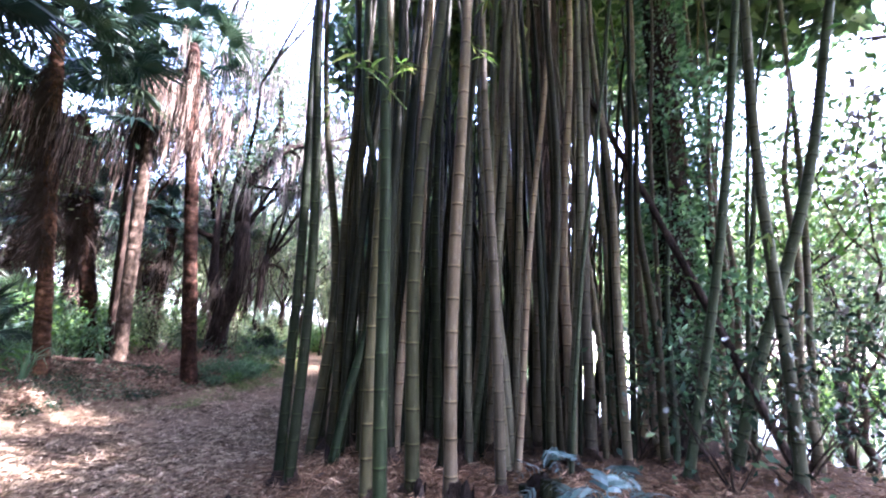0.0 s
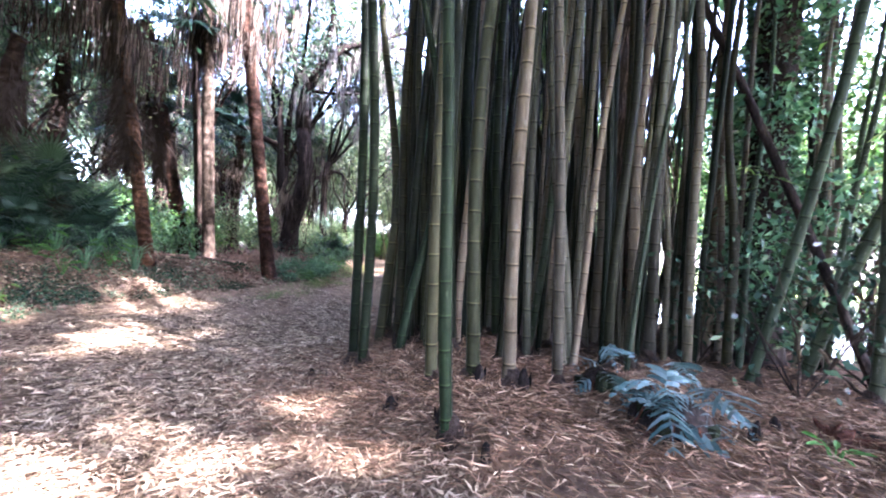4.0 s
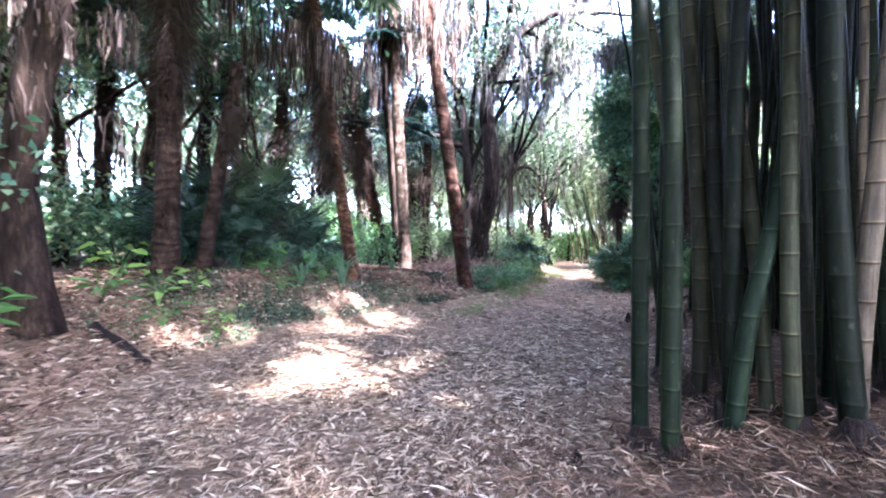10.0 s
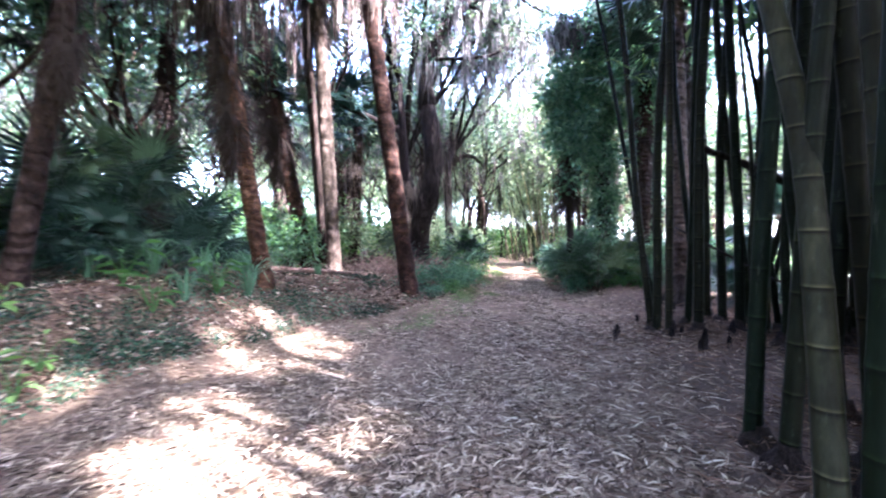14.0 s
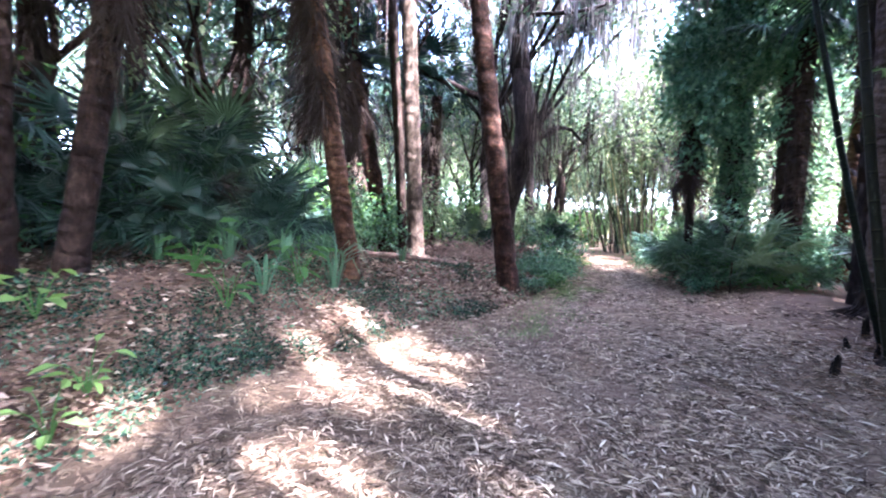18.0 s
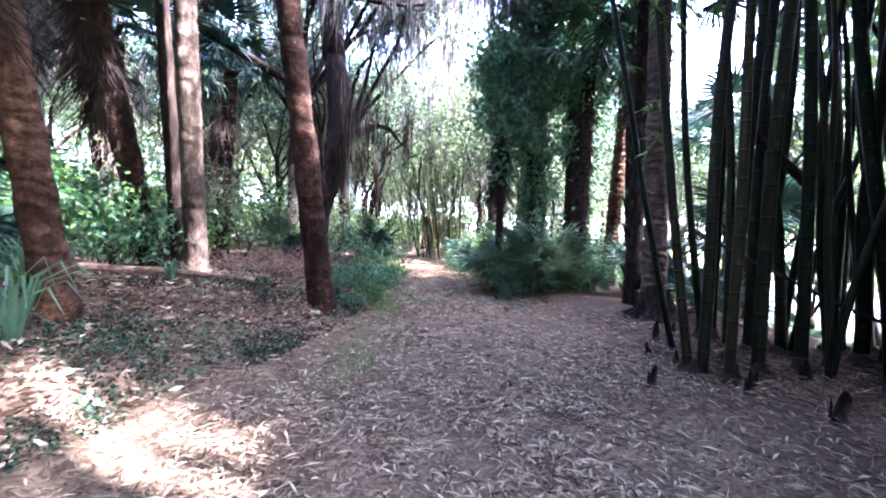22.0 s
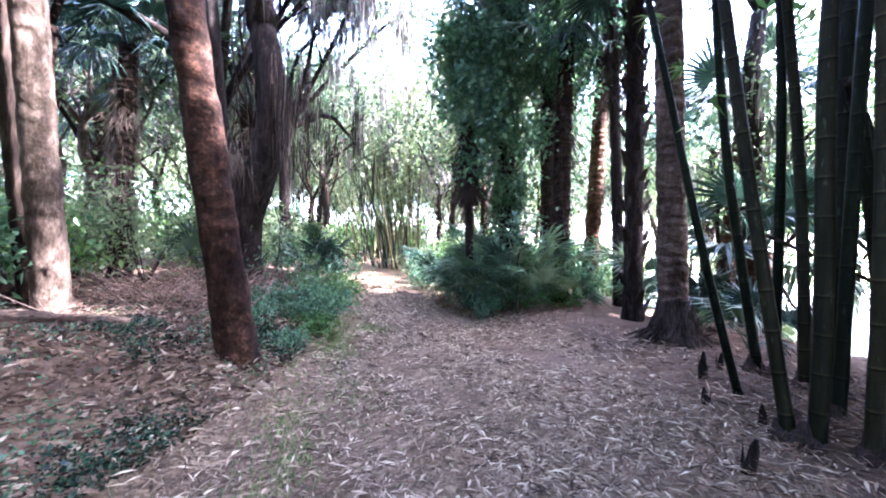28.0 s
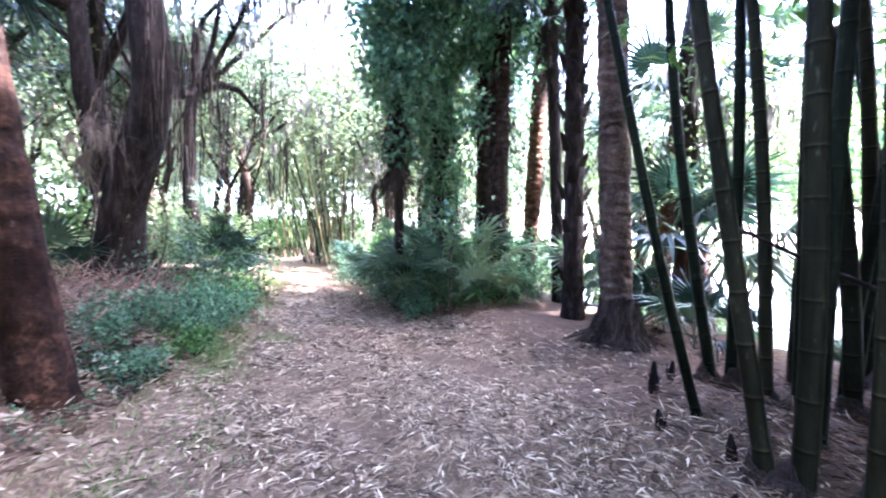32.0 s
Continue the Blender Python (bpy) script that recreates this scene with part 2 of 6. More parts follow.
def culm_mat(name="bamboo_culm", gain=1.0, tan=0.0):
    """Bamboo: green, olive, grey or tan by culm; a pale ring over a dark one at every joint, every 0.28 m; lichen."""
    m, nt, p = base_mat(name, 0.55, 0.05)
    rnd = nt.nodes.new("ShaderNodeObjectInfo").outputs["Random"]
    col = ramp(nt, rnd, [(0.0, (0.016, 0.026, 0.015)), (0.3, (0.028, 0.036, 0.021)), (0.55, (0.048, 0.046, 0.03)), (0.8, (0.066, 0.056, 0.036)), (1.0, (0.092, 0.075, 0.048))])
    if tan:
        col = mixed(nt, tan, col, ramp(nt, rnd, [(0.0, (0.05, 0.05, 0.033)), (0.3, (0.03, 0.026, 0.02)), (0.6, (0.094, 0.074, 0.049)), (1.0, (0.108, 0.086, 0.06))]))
    # gain under 0.5 darkens the colour for shade; over 1 pales it for haze
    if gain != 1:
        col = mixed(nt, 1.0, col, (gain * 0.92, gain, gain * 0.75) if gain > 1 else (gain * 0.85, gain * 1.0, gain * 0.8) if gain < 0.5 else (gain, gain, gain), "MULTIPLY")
    v = coords(nt)
    sep = nt.nodes.new("ShaderNodeSeparateXYZ")
    nt.links.new(v, sep.inputs[0])
    mod = nt.nodes.new("ShaderNodeMath")
    mod.operation = "MULTIPLY"
    mod.inputs[1].default_value = 1 / 0.28
    nt.links.new(sep.outputs[2], mod.inputs[0])
    fr = nt.nodes.new("ShaderNodeMath")
    fr.operation = "FRACT"
    nt.links.new(mod.outputs[0], fr.inputs[0])
    band = ramp(nt, fr.outputs[0], [(0.0, (0.3, 0.27, 0.22)), (0.045, (0.3, 0.27, 0.22)), (0.06, (1.8, 1.75, 1.5) if gain >= 0.5 else (3.4, 3.3, 3.0)), (0.08, (1.5, 1.45, 1.3) if gain >= 0.5 else (2.3, 2.2, 2.0)), (0.12, (1.0, 1.0, 1.0)), (0.95, (1.0, 1.0, 0.97)), (1.0, (0.6, 0.57, 0.5))])
    col = mixed(nt, 1.0, col, band, "MULTIPLY")
    n = noise_out(nt, coords(nt, (14, 14, 5)), 1.6, 6, 0.7)
    col = mixed(nt, ramp(nt, n, [(0.6, (0, 0, 0)), (0.69, (0.55, 0.55, 0.55))]), col, (0.16, 0.165, 0.14) if gain >= 0.5 else (0.06, 0.07, 0.045))
    streak = noise_out(nt, coords(nt, (30, 30, 0.8)), 1.5, 4)
    col = mixed(nt, 0.5, col, ramp(nt, streak, [(0.35, (0.5, 0.48, 0.44)), (0.65, (1.1, 1.1, 1.1))]), "MULTIPLY")
    blot = noise_out(nt, coords(nt, (3, 3, 1.1)), 2.1, 5, 0.65)
    col = mixed(nt, 0.8, col, ramp(nt, blot, [(0.34, (0.45, 0.42, 0.4)), (0.52, (1.0, 1.0, 1.0)), (0.7, (1.6, 1.5, 1.35))]), "MULTIPLY")
    nt.links.new(col, p.inputs["Base Color"])
    bump(nt, p, n, 0.25, 0.01)
    return m


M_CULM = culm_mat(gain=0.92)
# washed-out culm copy for the far bamboo, distance haze put into its colour
M_HAZYCULM = culm_mat("hazy_bamboo_culm", 3.6)
# copies of one culm colour at lower strengths, with shade painted in
M_DEEPSHADECULM = culm_mat("deep_shade_bamboo_culm", 0.18)
M_SHADECULM = culm_mat("shade_bamboo_culm", 0.3)
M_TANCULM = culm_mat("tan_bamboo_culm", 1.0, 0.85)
M_HALFSHADECULM = culm_mat("half_shade_bamboo_culm", 0.495)


def ground_mat():
    m, nt, p = base_mat("leaf_littered_earth", 0.95)
    v = coords(nt)
    fine = noise_out(nt, v, 26, 8, 0.75)
    mid = noise_out(nt, v, 3.2, 6)
    big = noise_out(nt, v, 0.45, 4)
    w = noise_out(nt, v, 5, 2)
    shift = nt.nodes.new("ShaderNodeVectorMath")
    shift.operation = "MULTIPLY_ADD"
    nt.links.new(w, shift.inputs[0])
    shift.inputs[1].default_value = (0.8, 0.8, 0.0)
    nt.links.new(v, shift.inputs[2])
    vo = node(nt, "TexVoronoi", Scale=24.0)
    nt.links.new(shift.outputs[0], vo.inputs["Vector"])
    flecks = ramp(nt, vo.outputs["Color"], [(0.2, (0.06, 0.041, 0.023)), (0.5, (0.165, 0.118, 0.07)), (0.8, (0.34, 0.255, 0.16))])
    col = mixed(nt, ramp(nt, mid, [(0.35, (0.15, 0.15, 0.15)), (0.65, (0.8, 0.8, 0.8))]), (0.08, 0.057, 0.036), flecks)
    way = nt.nodes.new("ShaderNodeAttribute")
    way.attribute_name = "trodden"
    rim = nt.nodes.new("ShaderNodeMath")
    rim.operation = "MULTIPLY_ADD"
    nt.links.new(mid, rim.inputs[0])
    rim.inputs[1].default_value = 0.9
    nt.links.new(way.outputs["Fac"], rim.inputs[2])
    floor_col = mixed(nt, fine, (0.018, 0.013, 0.009), (0.12, 0.082, 0.055))
    col = mixed(nt, ramp(nt, rim.outputs[0], [(0.5, (0, 0, 0)), (1.0, (1, 1, 1))]), floor_col, col)
    col = mixed(nt, 0.7, col, ramp(nt, fine, [(0.3, (0.5, 0.48, 0.46)), (0.7, (1.2, 1.15, 1.1))]), "MULTIPLY")
    col = mixed(nt, ramp(nt, big, [(0.4, (0, 0, 0)), (0.62, (0.55, 0.55, 0.55))]), col, mixed(nt, 0.5, col, (0.17, 0.112, 0.078)))
    sep = nt.nodes.new("ShaderNodeSeparateXYZ")
    nt.links.new(v, sep.inputs[0])
    mr = node(nt, "MapRange")
    mr.inputs[1].default_value, mr.inputs[2].default_value = 7.0, 12.0
    nt.links.new(sep.outputs[0], mr.inputs[0])
    col = mixed(nt, mr.outputs[0], col, mixed(nt, mid, (0.09, 0.14, 0.035), (0.22, 0.25, 0.09)))
    nt.links.new(col, p.inputs["Base Color"])
    bump(nt, p, mixed(nt, 0.5, fine, vo.outputs["Distance"]), 0.8, 0.03)
    return m


M_GROUND = ground_mat()


def water_mat():
    m, nt, p = base_mat("pond_water", 0.06, 0.5)
    p.inputs["Base Color"].default_value = (0.05, 0.065, 0.035, 1)
    p.inputs["IOR"].default_value = 1.33
    bump(nt, p, noise_out(nt, coords(nt, (1, 1, 1)), 2.5, 4), 0.08, 0.05)
    return m


M_WATER = water_mat()

# ---- mesh helpers ----
rng = np.random.default_rng(7)


class Geo:
    """Gathers vertices and faces of one mesh."""

    def __init__(self):
        self.v, self.f = [], []

    def tube(self, pts, radii, n=8, cap=True, wob=0.0):
        pts = [Vector(p) for p in pts]
        first = len(self.v)
        side = None
        for i, p in enumerate(pts):
            d = (pts[min(i + 1, len(pts) - 1)] - pts[max(i - 1, 0)]).normalized()
            if side is None:
                side = d.orthogonal().normalized()
            side = (side - d * side.dot(d)).normalized()
            other = d.cross(side)
            for k in range(n):
                a = 2 * math.pi * k / n
                r = radii[i] * (1 + (random.uniform(-wob, wob) if wob else 0))
                self.v.append(tuple(p + (side * math.cos(a) + other * math.sin(a)) * r))
        for i in range(len(pts) - 1):
            for k in range(n):
                a, b = first + i * n + k, first + i * n + (k + 1) % n
                self.f.append((a, b, b + n, a + n))
        if cap:
            self.f.append(tuple(range(first + n - 1, first - 1, -1)))
            self.f.append(tuple(range(first + (len(pts) - 1) * n, first + len(pts) * n)))

    def poly(self, *pts):
        k = len(self.v)
        self.v.extend(tuple(p) for p in pts)
        self.f.append(tuple(range(k, k + len(pts))))

    def strip(self, mids, widths, side):
        """A blade along mids, with the widths across side."""
        k = len(self.v)
        side = Vector(side).normalized()
        for p, w in zip(mids, widths):
            self.v.append(tuple(Vector(p) - side * w / 2))
            self.v.append(tuple(Vector(p) + side * w / 2))
        for i in range(len(mids) - 1):
            a = k + 2 * i
            self.f.append((a, a + 1, a + 3, a + 2))

    def mesh(self, name, mat, smooth=False):
        me = bpy.data.meshes.new(name)
        me.from_pydata(self.v, [], self.f)
        me.materials.append(mat)
        if smooth:
            me.polygons.foreach_set("use_smooth", [True] * len(me.polygons))
        return me


def quads(name, corners, mat):
    """A mesh of loose quads from an array (n, 4, 3)."""
    n = len(corners)
    me = bpy.data.meshes.new(name)
    me.vertices.add(n * 4)
    me.vertices.foreach_set("co", np.ascontiguousarray(corners, dtype=np.float32).ravel())
    me.loops.add(n * 4)
    me.loops.foreach_set("vertex_index", np.arange(n * 4, dtype=np.int32))
    me.polygons.add(n)
    me.polygons.foreach_set("loop_start", np.arange(0, n * 4, 4, dtype=np.int32))
    me.update(calc_edges=True)
    me.materials.append(mat)
    return me


def unit(a):
    return a / np.maximum(np.linalg.norm(a, axis=-1, keepdims=True), 1e-9)


def leaf_quads(at, along, length, width, fold=0.25):
    """Pointed leaves: (n,3) places and directions; lengths and widths (n,)."""
    n = len(at)
    along = unit(along)
    side = unit(np.cross(along, rng.normal(size=(n, 3))))
    up = np.cross(side, along)
    L, W = np.asarray(length)[:, None], np.asarray(width)[:, None]
    mid = at + along * L * 0.45
    tip = at + along * L - up * L * 0.12
    lift = up * W * fold
    return np.stack([at, mid - side * W / 2 + lift, tip, mid + side * W / 2 + lift], axis=1)


def thing(name, label, category, group="", at=(0, 0, 0), kind=""):
    ob = new(name)
    ob.location = at
    ob.empty_display_size = 0.2
    return tagged(ob, label, category, group, kind)


STUFF = ("crown", "leaves", "hanging_moss", "vine", "foliage", "leaf_canopy", "creeper", "hanging_root")


def part(name, me, parent, label="", m=None):
    ob = new(name, me)
    if name in STUFF:
        ob["kind"] = "stuff"
    ob.parent = parent
    if m is not None:
        ob.matrix_basis = m
    return tagged(ob, label) if label else ob


# ---- ground ----
LINE = ((-6, 1.2), (-2, 0.6), (0, -0.2), (1.3, -1.3), (2.6, -2.3), (4, -3.3), (5.5, -4.0), (8, -4.2), (12, -4.25), (14, -4.55), (16, -4.95), (20, -5.42), (24, -6.0), (27, -6.8), (32, -9.5), (60, -16))


def sstep(a, b, v):
    u = np.clip((v - a) / (b - a), 0, 1)
    return u * u * (3 - 2 * u)


def centre(y):
    return np.interp(y, [a for a, b in LINE], [b for a, b in LINE])


def H(x, y):
    """The ground's height: the trodden way lies lowest, with banks to both sides and a pond beyond the right one."""
    d = x - centre(y)
    foot = np.interp(y, (4, 6, 8, 11), (3.0, 2.2, 1.8, 1.0))
    left = 0.3 * sstep(foot, foot + 1.2, -d) + np.interp(y, (8, 11.5), (0.55, 0.3)) * sstep(foot + 0.8, foot + 2.2, -d)
    h = -0.12 + np.where(d < 0, left, 0.30 * sstep(1.4, 3.0, d))
    edge = 9 - 4.2 * sstep(7, 12, y)
    return h - 1.3 * sstep(edge, edge + 4.5, d)


def on(x, y, dz=0.0):
    return Vector((x, y, float(H(x, y)) + dz))


def ground():
    def axis(lo, hi, step, far):
        out = [far * -1.0, -150, -80, -50, -35, -25]
        mids = list(np.arange(lo, hi, step))
        return np.array([v for v in out if v < lo - 1] + mids + [v for v in (25, 35, 50, 80, 150, far) if v > hi + 1])
    xs, ys = axis(-18, 14, 0.16, 600), axis(-8, 34, 0.16, 600)
    X, Y = np.meshgrid(xs, ys)
    Z = H(X, Y)
    rough = np.sin(X * 2.1 + 0.7 * Y) * np.sin(Y * 1.7 - 0.4 * X) * 0.018 + rng.normal(0, 0.008, X.shape)
    Z = Z + rough
    nx, ny = len(xs), len(ys)
    co = np.stack([X, Y, Z], -1).reshape(-1, 3)
    idx = (np.arange(ny - 1)[:, None] * nx + np.arange(nx - 1)[None, :]).reshape(-1)
    faces = np.stack([idx, idx + 1, idx + nx + 1, idx + nx], 1)
    me = bpy.data.meshes.new("ground")
    me.from_pydata(co.tolist(), [], faces.tolist())
    me.polygons.foreach_set("use_smooth", [True] * len(me.polygons))
    me.materials.append(M_GROUND)
    d = X - centre(Y)
    bare = np.where(d < 0, 1 - sstep(0, 1.4, -d - np.interp(Y, (4, 8, 11), (3.4, 2.5, 1.3))), 1 - sstep(1.5, 2.7, d))
    at = me.attributes.new("trodden", "FLOAT", "POINT")
    at.data.foreach_set("value", bare.ravel().astype(np.float32))
    tagged(new("ground", me), "brown earth path covered with dry leaf litter", "ground", kind="structure")


ground()

g = Geo()
pond_rim = [(math.cos(a) * (1 + 0.1 * math.sin(3 * a)), math.sin(a) * (1 + 0.08 * math.cos(5 * a))) for a in np.linspace(0, 2 * math.pi, 60, endpoint=False)]
g.poly(*[(12 + 10.5 * c, 24 + 17 * s, -0.85) for c, s in pond_rim])
tagged(new("water", g.mesh("water", M_WATER)), "still pond water beyond the trees reflecting bright sky", "water", kind="structure")

# ---- sunlit places on the ground, left free under the canopy ----
GAPS = ((-4.8, 4.9, 0.92, 0.8), (-4.3, 5.3, 0.4, 0.35), (-5.9, 7.0, 0.95, 0.62), (-6.5, 7.9, 0.75, 0.45), (-6.0, 7.5, 0.8, 0.5), (-2.68, 2.82, 0.4, 0.48), (-3.0, 1.45, 0.55, 0.6), (-2.6, 1.95, 0.42, 0.36), (-4.1, 1.5, 0.5, 0.42),
        (-3.6, 2.3, 0.34, 0.26), (-1.95, 2.62, 0.36, 0.42), (-0.84, 2.73, 0.22, 0.32), (-1.58, 3.45, 0.28, 0.36), (-7.1, 4.6, 0.3, 0.24), (-7.36, 7.87, 0.4, 0.34), (-7.0, 5.5, 0.16, 0.2), (-5.95, 5.7, 0.2, 0.2), (-5.4, 5.6, 0.18, 0.15),
        (-5.4, 4.55, 0.16, 0.14), (-4.43, 8.78, 0.32, 0.18), (-5.55, 8.3, 0.2, 0.16), (-5.75, 8.05, 0.35, 0.25), (-4.48, 2.2, 0.2, 0.3), (-8.75, 11.9, 0.45, 0.4), (-9.3, 12.12, 0.35, 0.3), (-13.2, 12.4, 0.7, 0.6), (-12.6, 18.0, 0.9, 0.7), (-14.5, 15.5, 0.8, 0.7), (-6.7, 6.9, 0.7, 0.5), (-7.0, 7.5, 0.5, 0.4), (-15.0, 10.4, 1.3, 1.0), (-16.0, 8.2, 1.2, 1.0), (-17.0, 14.0, 2.4, 1.8), (-19.0, 18.5, 2.8, 2.2), (-13.0, 20.5, 1.4, 1.1), (-2.0, 14.1, 0.25, 0.1), (-6.9, 17.6, 1.0, 0.8), (-6.1, 23.6, 0.3, 0.3), (-6.7, 26.0, 0.35, 0.4))
random.seed(77)
for i in range(40):
    u = random.random()
    GAPS += ((-1.2 - 4.9 * u + random.gauss(0, 0.75), 1.7 + 5.6 * u + random.gauss(0, 0.6), random.uniform(0.07, 0.24), random.uniform(0.06, 0.18)),)
SHIFT = np.array(SUN_AZ) / math.tan(SUN_EL)


def shaded(p, slack=1.2, pad=0.0):
    """Which leaves (n, 3) cast no shadow on a sunlit place."""
    foot = p[:, :2] - (p[:, 2:3] + 0.1) * SHIFT / np.linalg.norm(SUN_AZ)
    keep = np.ones(len(p), bool)
    wob = 0.45 * np.sin(foot[:, 0] * 5 + 2 + foot[:, 1]) * np.sin(foot[:, 1] * 6) + 0.4 * np.sin(foot[:, 0] * 13 - foot[:, 1] * 9) + rng.normal(0, 0.12, len(p))
    for cx, cy, rx, ry in GAPS:
        keep &= ((foot[:, 0] - cx) / (rx + pad)) ** 2 + ((foot[:, 1] - cy) / (ry + pad)) ** 2 > (slack + wob) ** 2
    return keep


# ---- bamboo ----
JOINT = 0.28


def culm_mesh(seed, length=13.0, r=0.08, sides=9, mat=None):
    """One culm: straight below, bowing over above, a ridge at every joint."""
    random.seed(seed)
    g = Geo()
    pts, rad = [], []
    bow, turn = random.uniform(0.2, 0.9), random.uniform(0, 6.28)
    k = 0
    z = 0.0

    def spot(z):
        u = z / length
        s = bow * u ** 2.6 * 1.6
        return (math.cos(turn) * s + 0.05 * math.sin(z * 1.1 + seed), math.sin(turn) * s + 0.05 * math.cos(z * 0.8 + seed * 2), z)
    while z < length:
        u = z / length
        rr = r * (1 - 0.75 * u ** 1.6) * (1.12 if z < 0.2 else 1)
        for dz, q in ((0.0, 1.025), (0.016, 1.045), (0.034, 1.0), (JOINT - 0.03, 0.985)):
            pts.append(spot(z + dz))
            rad.append(rr * q)
        z += JOINT
    g.tube(pts, rad, sides)
    return g.mesh("culm", mat or M_CULM, True)


CULMS = [culm_mesh(s) for s in range(6)]
DEEP_SHADE_CULMS = [culm_mesh(s, mat=M_DEEPSHADECULM) for s in range(6)]
SHADE_CULMS = [culm_mesh(s, mat=M_SHADECULM) for s in range(6)]
TAN_CULMS = [culm_mesh(s, mat=M_TANCULM) for s in range(6)]
HALF_SHADE_CULMS = [culm_mesh(s, mat=M_HALFSHADECULM) for s in range(6)]
HAZY_CULMS = [culm_mesh(s, mat=M_HAZYCULM) for s in range(6)]
n_culm = 0


def culm(clump, x, y, lx, ly, r, height=13.0, sink=0.05, pool=None):
    """A culm of a clump, at its foot, leaning lx, ly metres for each metre up."""
    global n_culm
    n_culm += 1
    d = Vector((lx, ly, 1)).normalized()
    q = Vector((0, 0, 1)).rotation_difference(d)
    s = r / 0.08
    sink += (n_culm * 0.137) % 0.33
    height *= 0.85 + (n_culm * 0.173) % 0.3
    m = Matrix.LocRotScale(on(x, y, -sink) - Vector((lx, ly, 0)) * sink - clump.location, q @ Euler((0, 0, n_culm * 2.4)).to_quaternion(), (s, s, height / 13.0))
    stem = part("culm", (pool or CULMS)[n_culm % 6], clump, m=m)
    if r > 0.045 and y < 12:
        part("foot", COLLARS[n_culm % 3], stem, "brown rootlets and torn sheaths", m.inverted() @ Matrix.LocRotScale(on(x, y) - clump.location, q, (r * 0.8, r * 0.8, 0.7 + (n_culm * 0.31) % 0.8)))


def collar_mesh(seed):
    """The rough brown foot of a culm: a low mound of rootlets and torn sheaths."""
    random.seed(seed)
    g = Geo()
    g.tube([(0, 0, -0.1), (0, 0, 0.02), (0, 0, 0.04), (0, 0, 0.07), (0, 0, 0.1), (0, 0, 0.13)], (3.0, 2.5, 2.1, 1.65, 1.35, 1.02), 13, wob=0.2)
    return g.mesh("foot", M_ROOT)


COLLARS = [collar_mesh(s) for s in (41, 42, 43)]


def plume(clump, spots, count, spread, leaf=0.22):
    """Leafy tops of a clump: many narrow leaves round some places."""
    spots = np.array(spots)
    c = spots[rng.integers(0, len(spots), count)] + rng.normal(size=(count, 3)) * np.array([spread, spread, spread * 0.7])
    c = c[shaded(c, 1.15, 0.12)]
    along = rng.normal(size=(len(c), 3)) + np.array([0, 0, -0.8])
    me = quads("leaf_canopy", leaf_quads(c - np.array(clump.location), along, rng.uniform(0.7, 1.3, len(c)) * leaf * 1.6, rng.uniform(0.7, 1.3, len(c)) * leaf * 0.5), M_BAMBOOLEAF)
    return part("leaf_canopy", me, clump, "green bamboo leaves high overhead")


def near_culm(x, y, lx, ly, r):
    """Shade put into the colour: dim pathside, darkest inside; tan on the sunny side."""
    pool = (SHADE_CULMS if y < 5 or x < -1.2 else DEEP_SHADE_CULMS) if x < -0.9 else DEEP_SHADE_CULMS if x < -0.3 and y > 4.5 else HALF_SHADE_CULMS if x < 0.15 else TAN_CULMS if x < 2.2 else CULMS
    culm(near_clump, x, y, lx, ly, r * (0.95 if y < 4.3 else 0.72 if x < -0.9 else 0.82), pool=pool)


near_clump = thing("bamboo_clump", "dense clump of tall green and tan bamboo culms beside the path", "bamboo", "bamboo clumps", on(0.2, 5.0))
for x, y, lx, ly, r in ((-1.59, 4.77, -0.03, -0.02, 0.08), (-1.4, 4.61, -0.032, -0.02, 0.082), (-1.53, 6.2, 0.02, 0.0, 0.07), (-1.13, 5.85, -0.06, -0.01, 0.085), (-0.96, 5.98, -0.05, -0.01, 0.09),
                        (-0.5, 3.9, -0.066, -0.008, 0.064), (-0.25, 3.0, -0.085, -0.004, 0.052), (-0.2, 4.02, -0.018, 0.0, 0.072), (-0.4, 5.74, -0.05, 0.0, 0.105), (0.2, 3.9, -0.026, 0.003, 0.066),
                        (0.05, 6.29, -0.058, 0.0, 0.084), (0.41, 5.05, -0.03, 0.003, 0.062), (0.84, 4.91, -0.1, 0.018, 0.079), (0.63, 4.04, -0.055, 0.009, 0.055), (1.3, 6.71, -0.045, 0.009, 0.09)):
    near_culm(x, y, lx, ly, r)
for x, y, lx, ly, r in ((1.49, 6.35, -0.029, 0.007, 0.085), (1.93, 5.56, 0.01, -0.004, 0.088), (2.9, 6.3, 0.026, -0.012, 0.1), (2.7, 7.0, 0.03, -0.012, 0.075), (2.76, 4.86, 0.147, -0.084, 0.065),
                        (3.6, 5.3, 0.22, -0.15, 0.085), (3.7, 4.6, 0.012, -0.005, 0.075), (4.4, 6.4, -0.01, 0.0, 0.07), (4.3, 7.2, -0.02, 0.015, 0.07), (5.2, 6.0, 0.035, -0.03, 0.06),
                        (-1.08, 5.2, 0.01, 0.0, 0.085), (-0.61, 5.3, -0.064, 0.009, 0.08), (-0.47, 4.95, -0.057, 0.011, 0.085), (-1.07, 6.49, 0.022, -0.003, 0.074), (-1.02, 5.45, -0.08, 0.018, 0.08), (-0.3, 7.0, -0.065, 0.018, 0.085)):
    near_culm(x, y, lx, ly, r)
for x, y, lx, ly, r in ((-1.5, 5.88, 0.05, -0.02, 0.07), (-1.28, 5.5, -0.02, 0.013, 0.085)):
    near_culm(x, y, lx, ly, r)
random.seed(5)
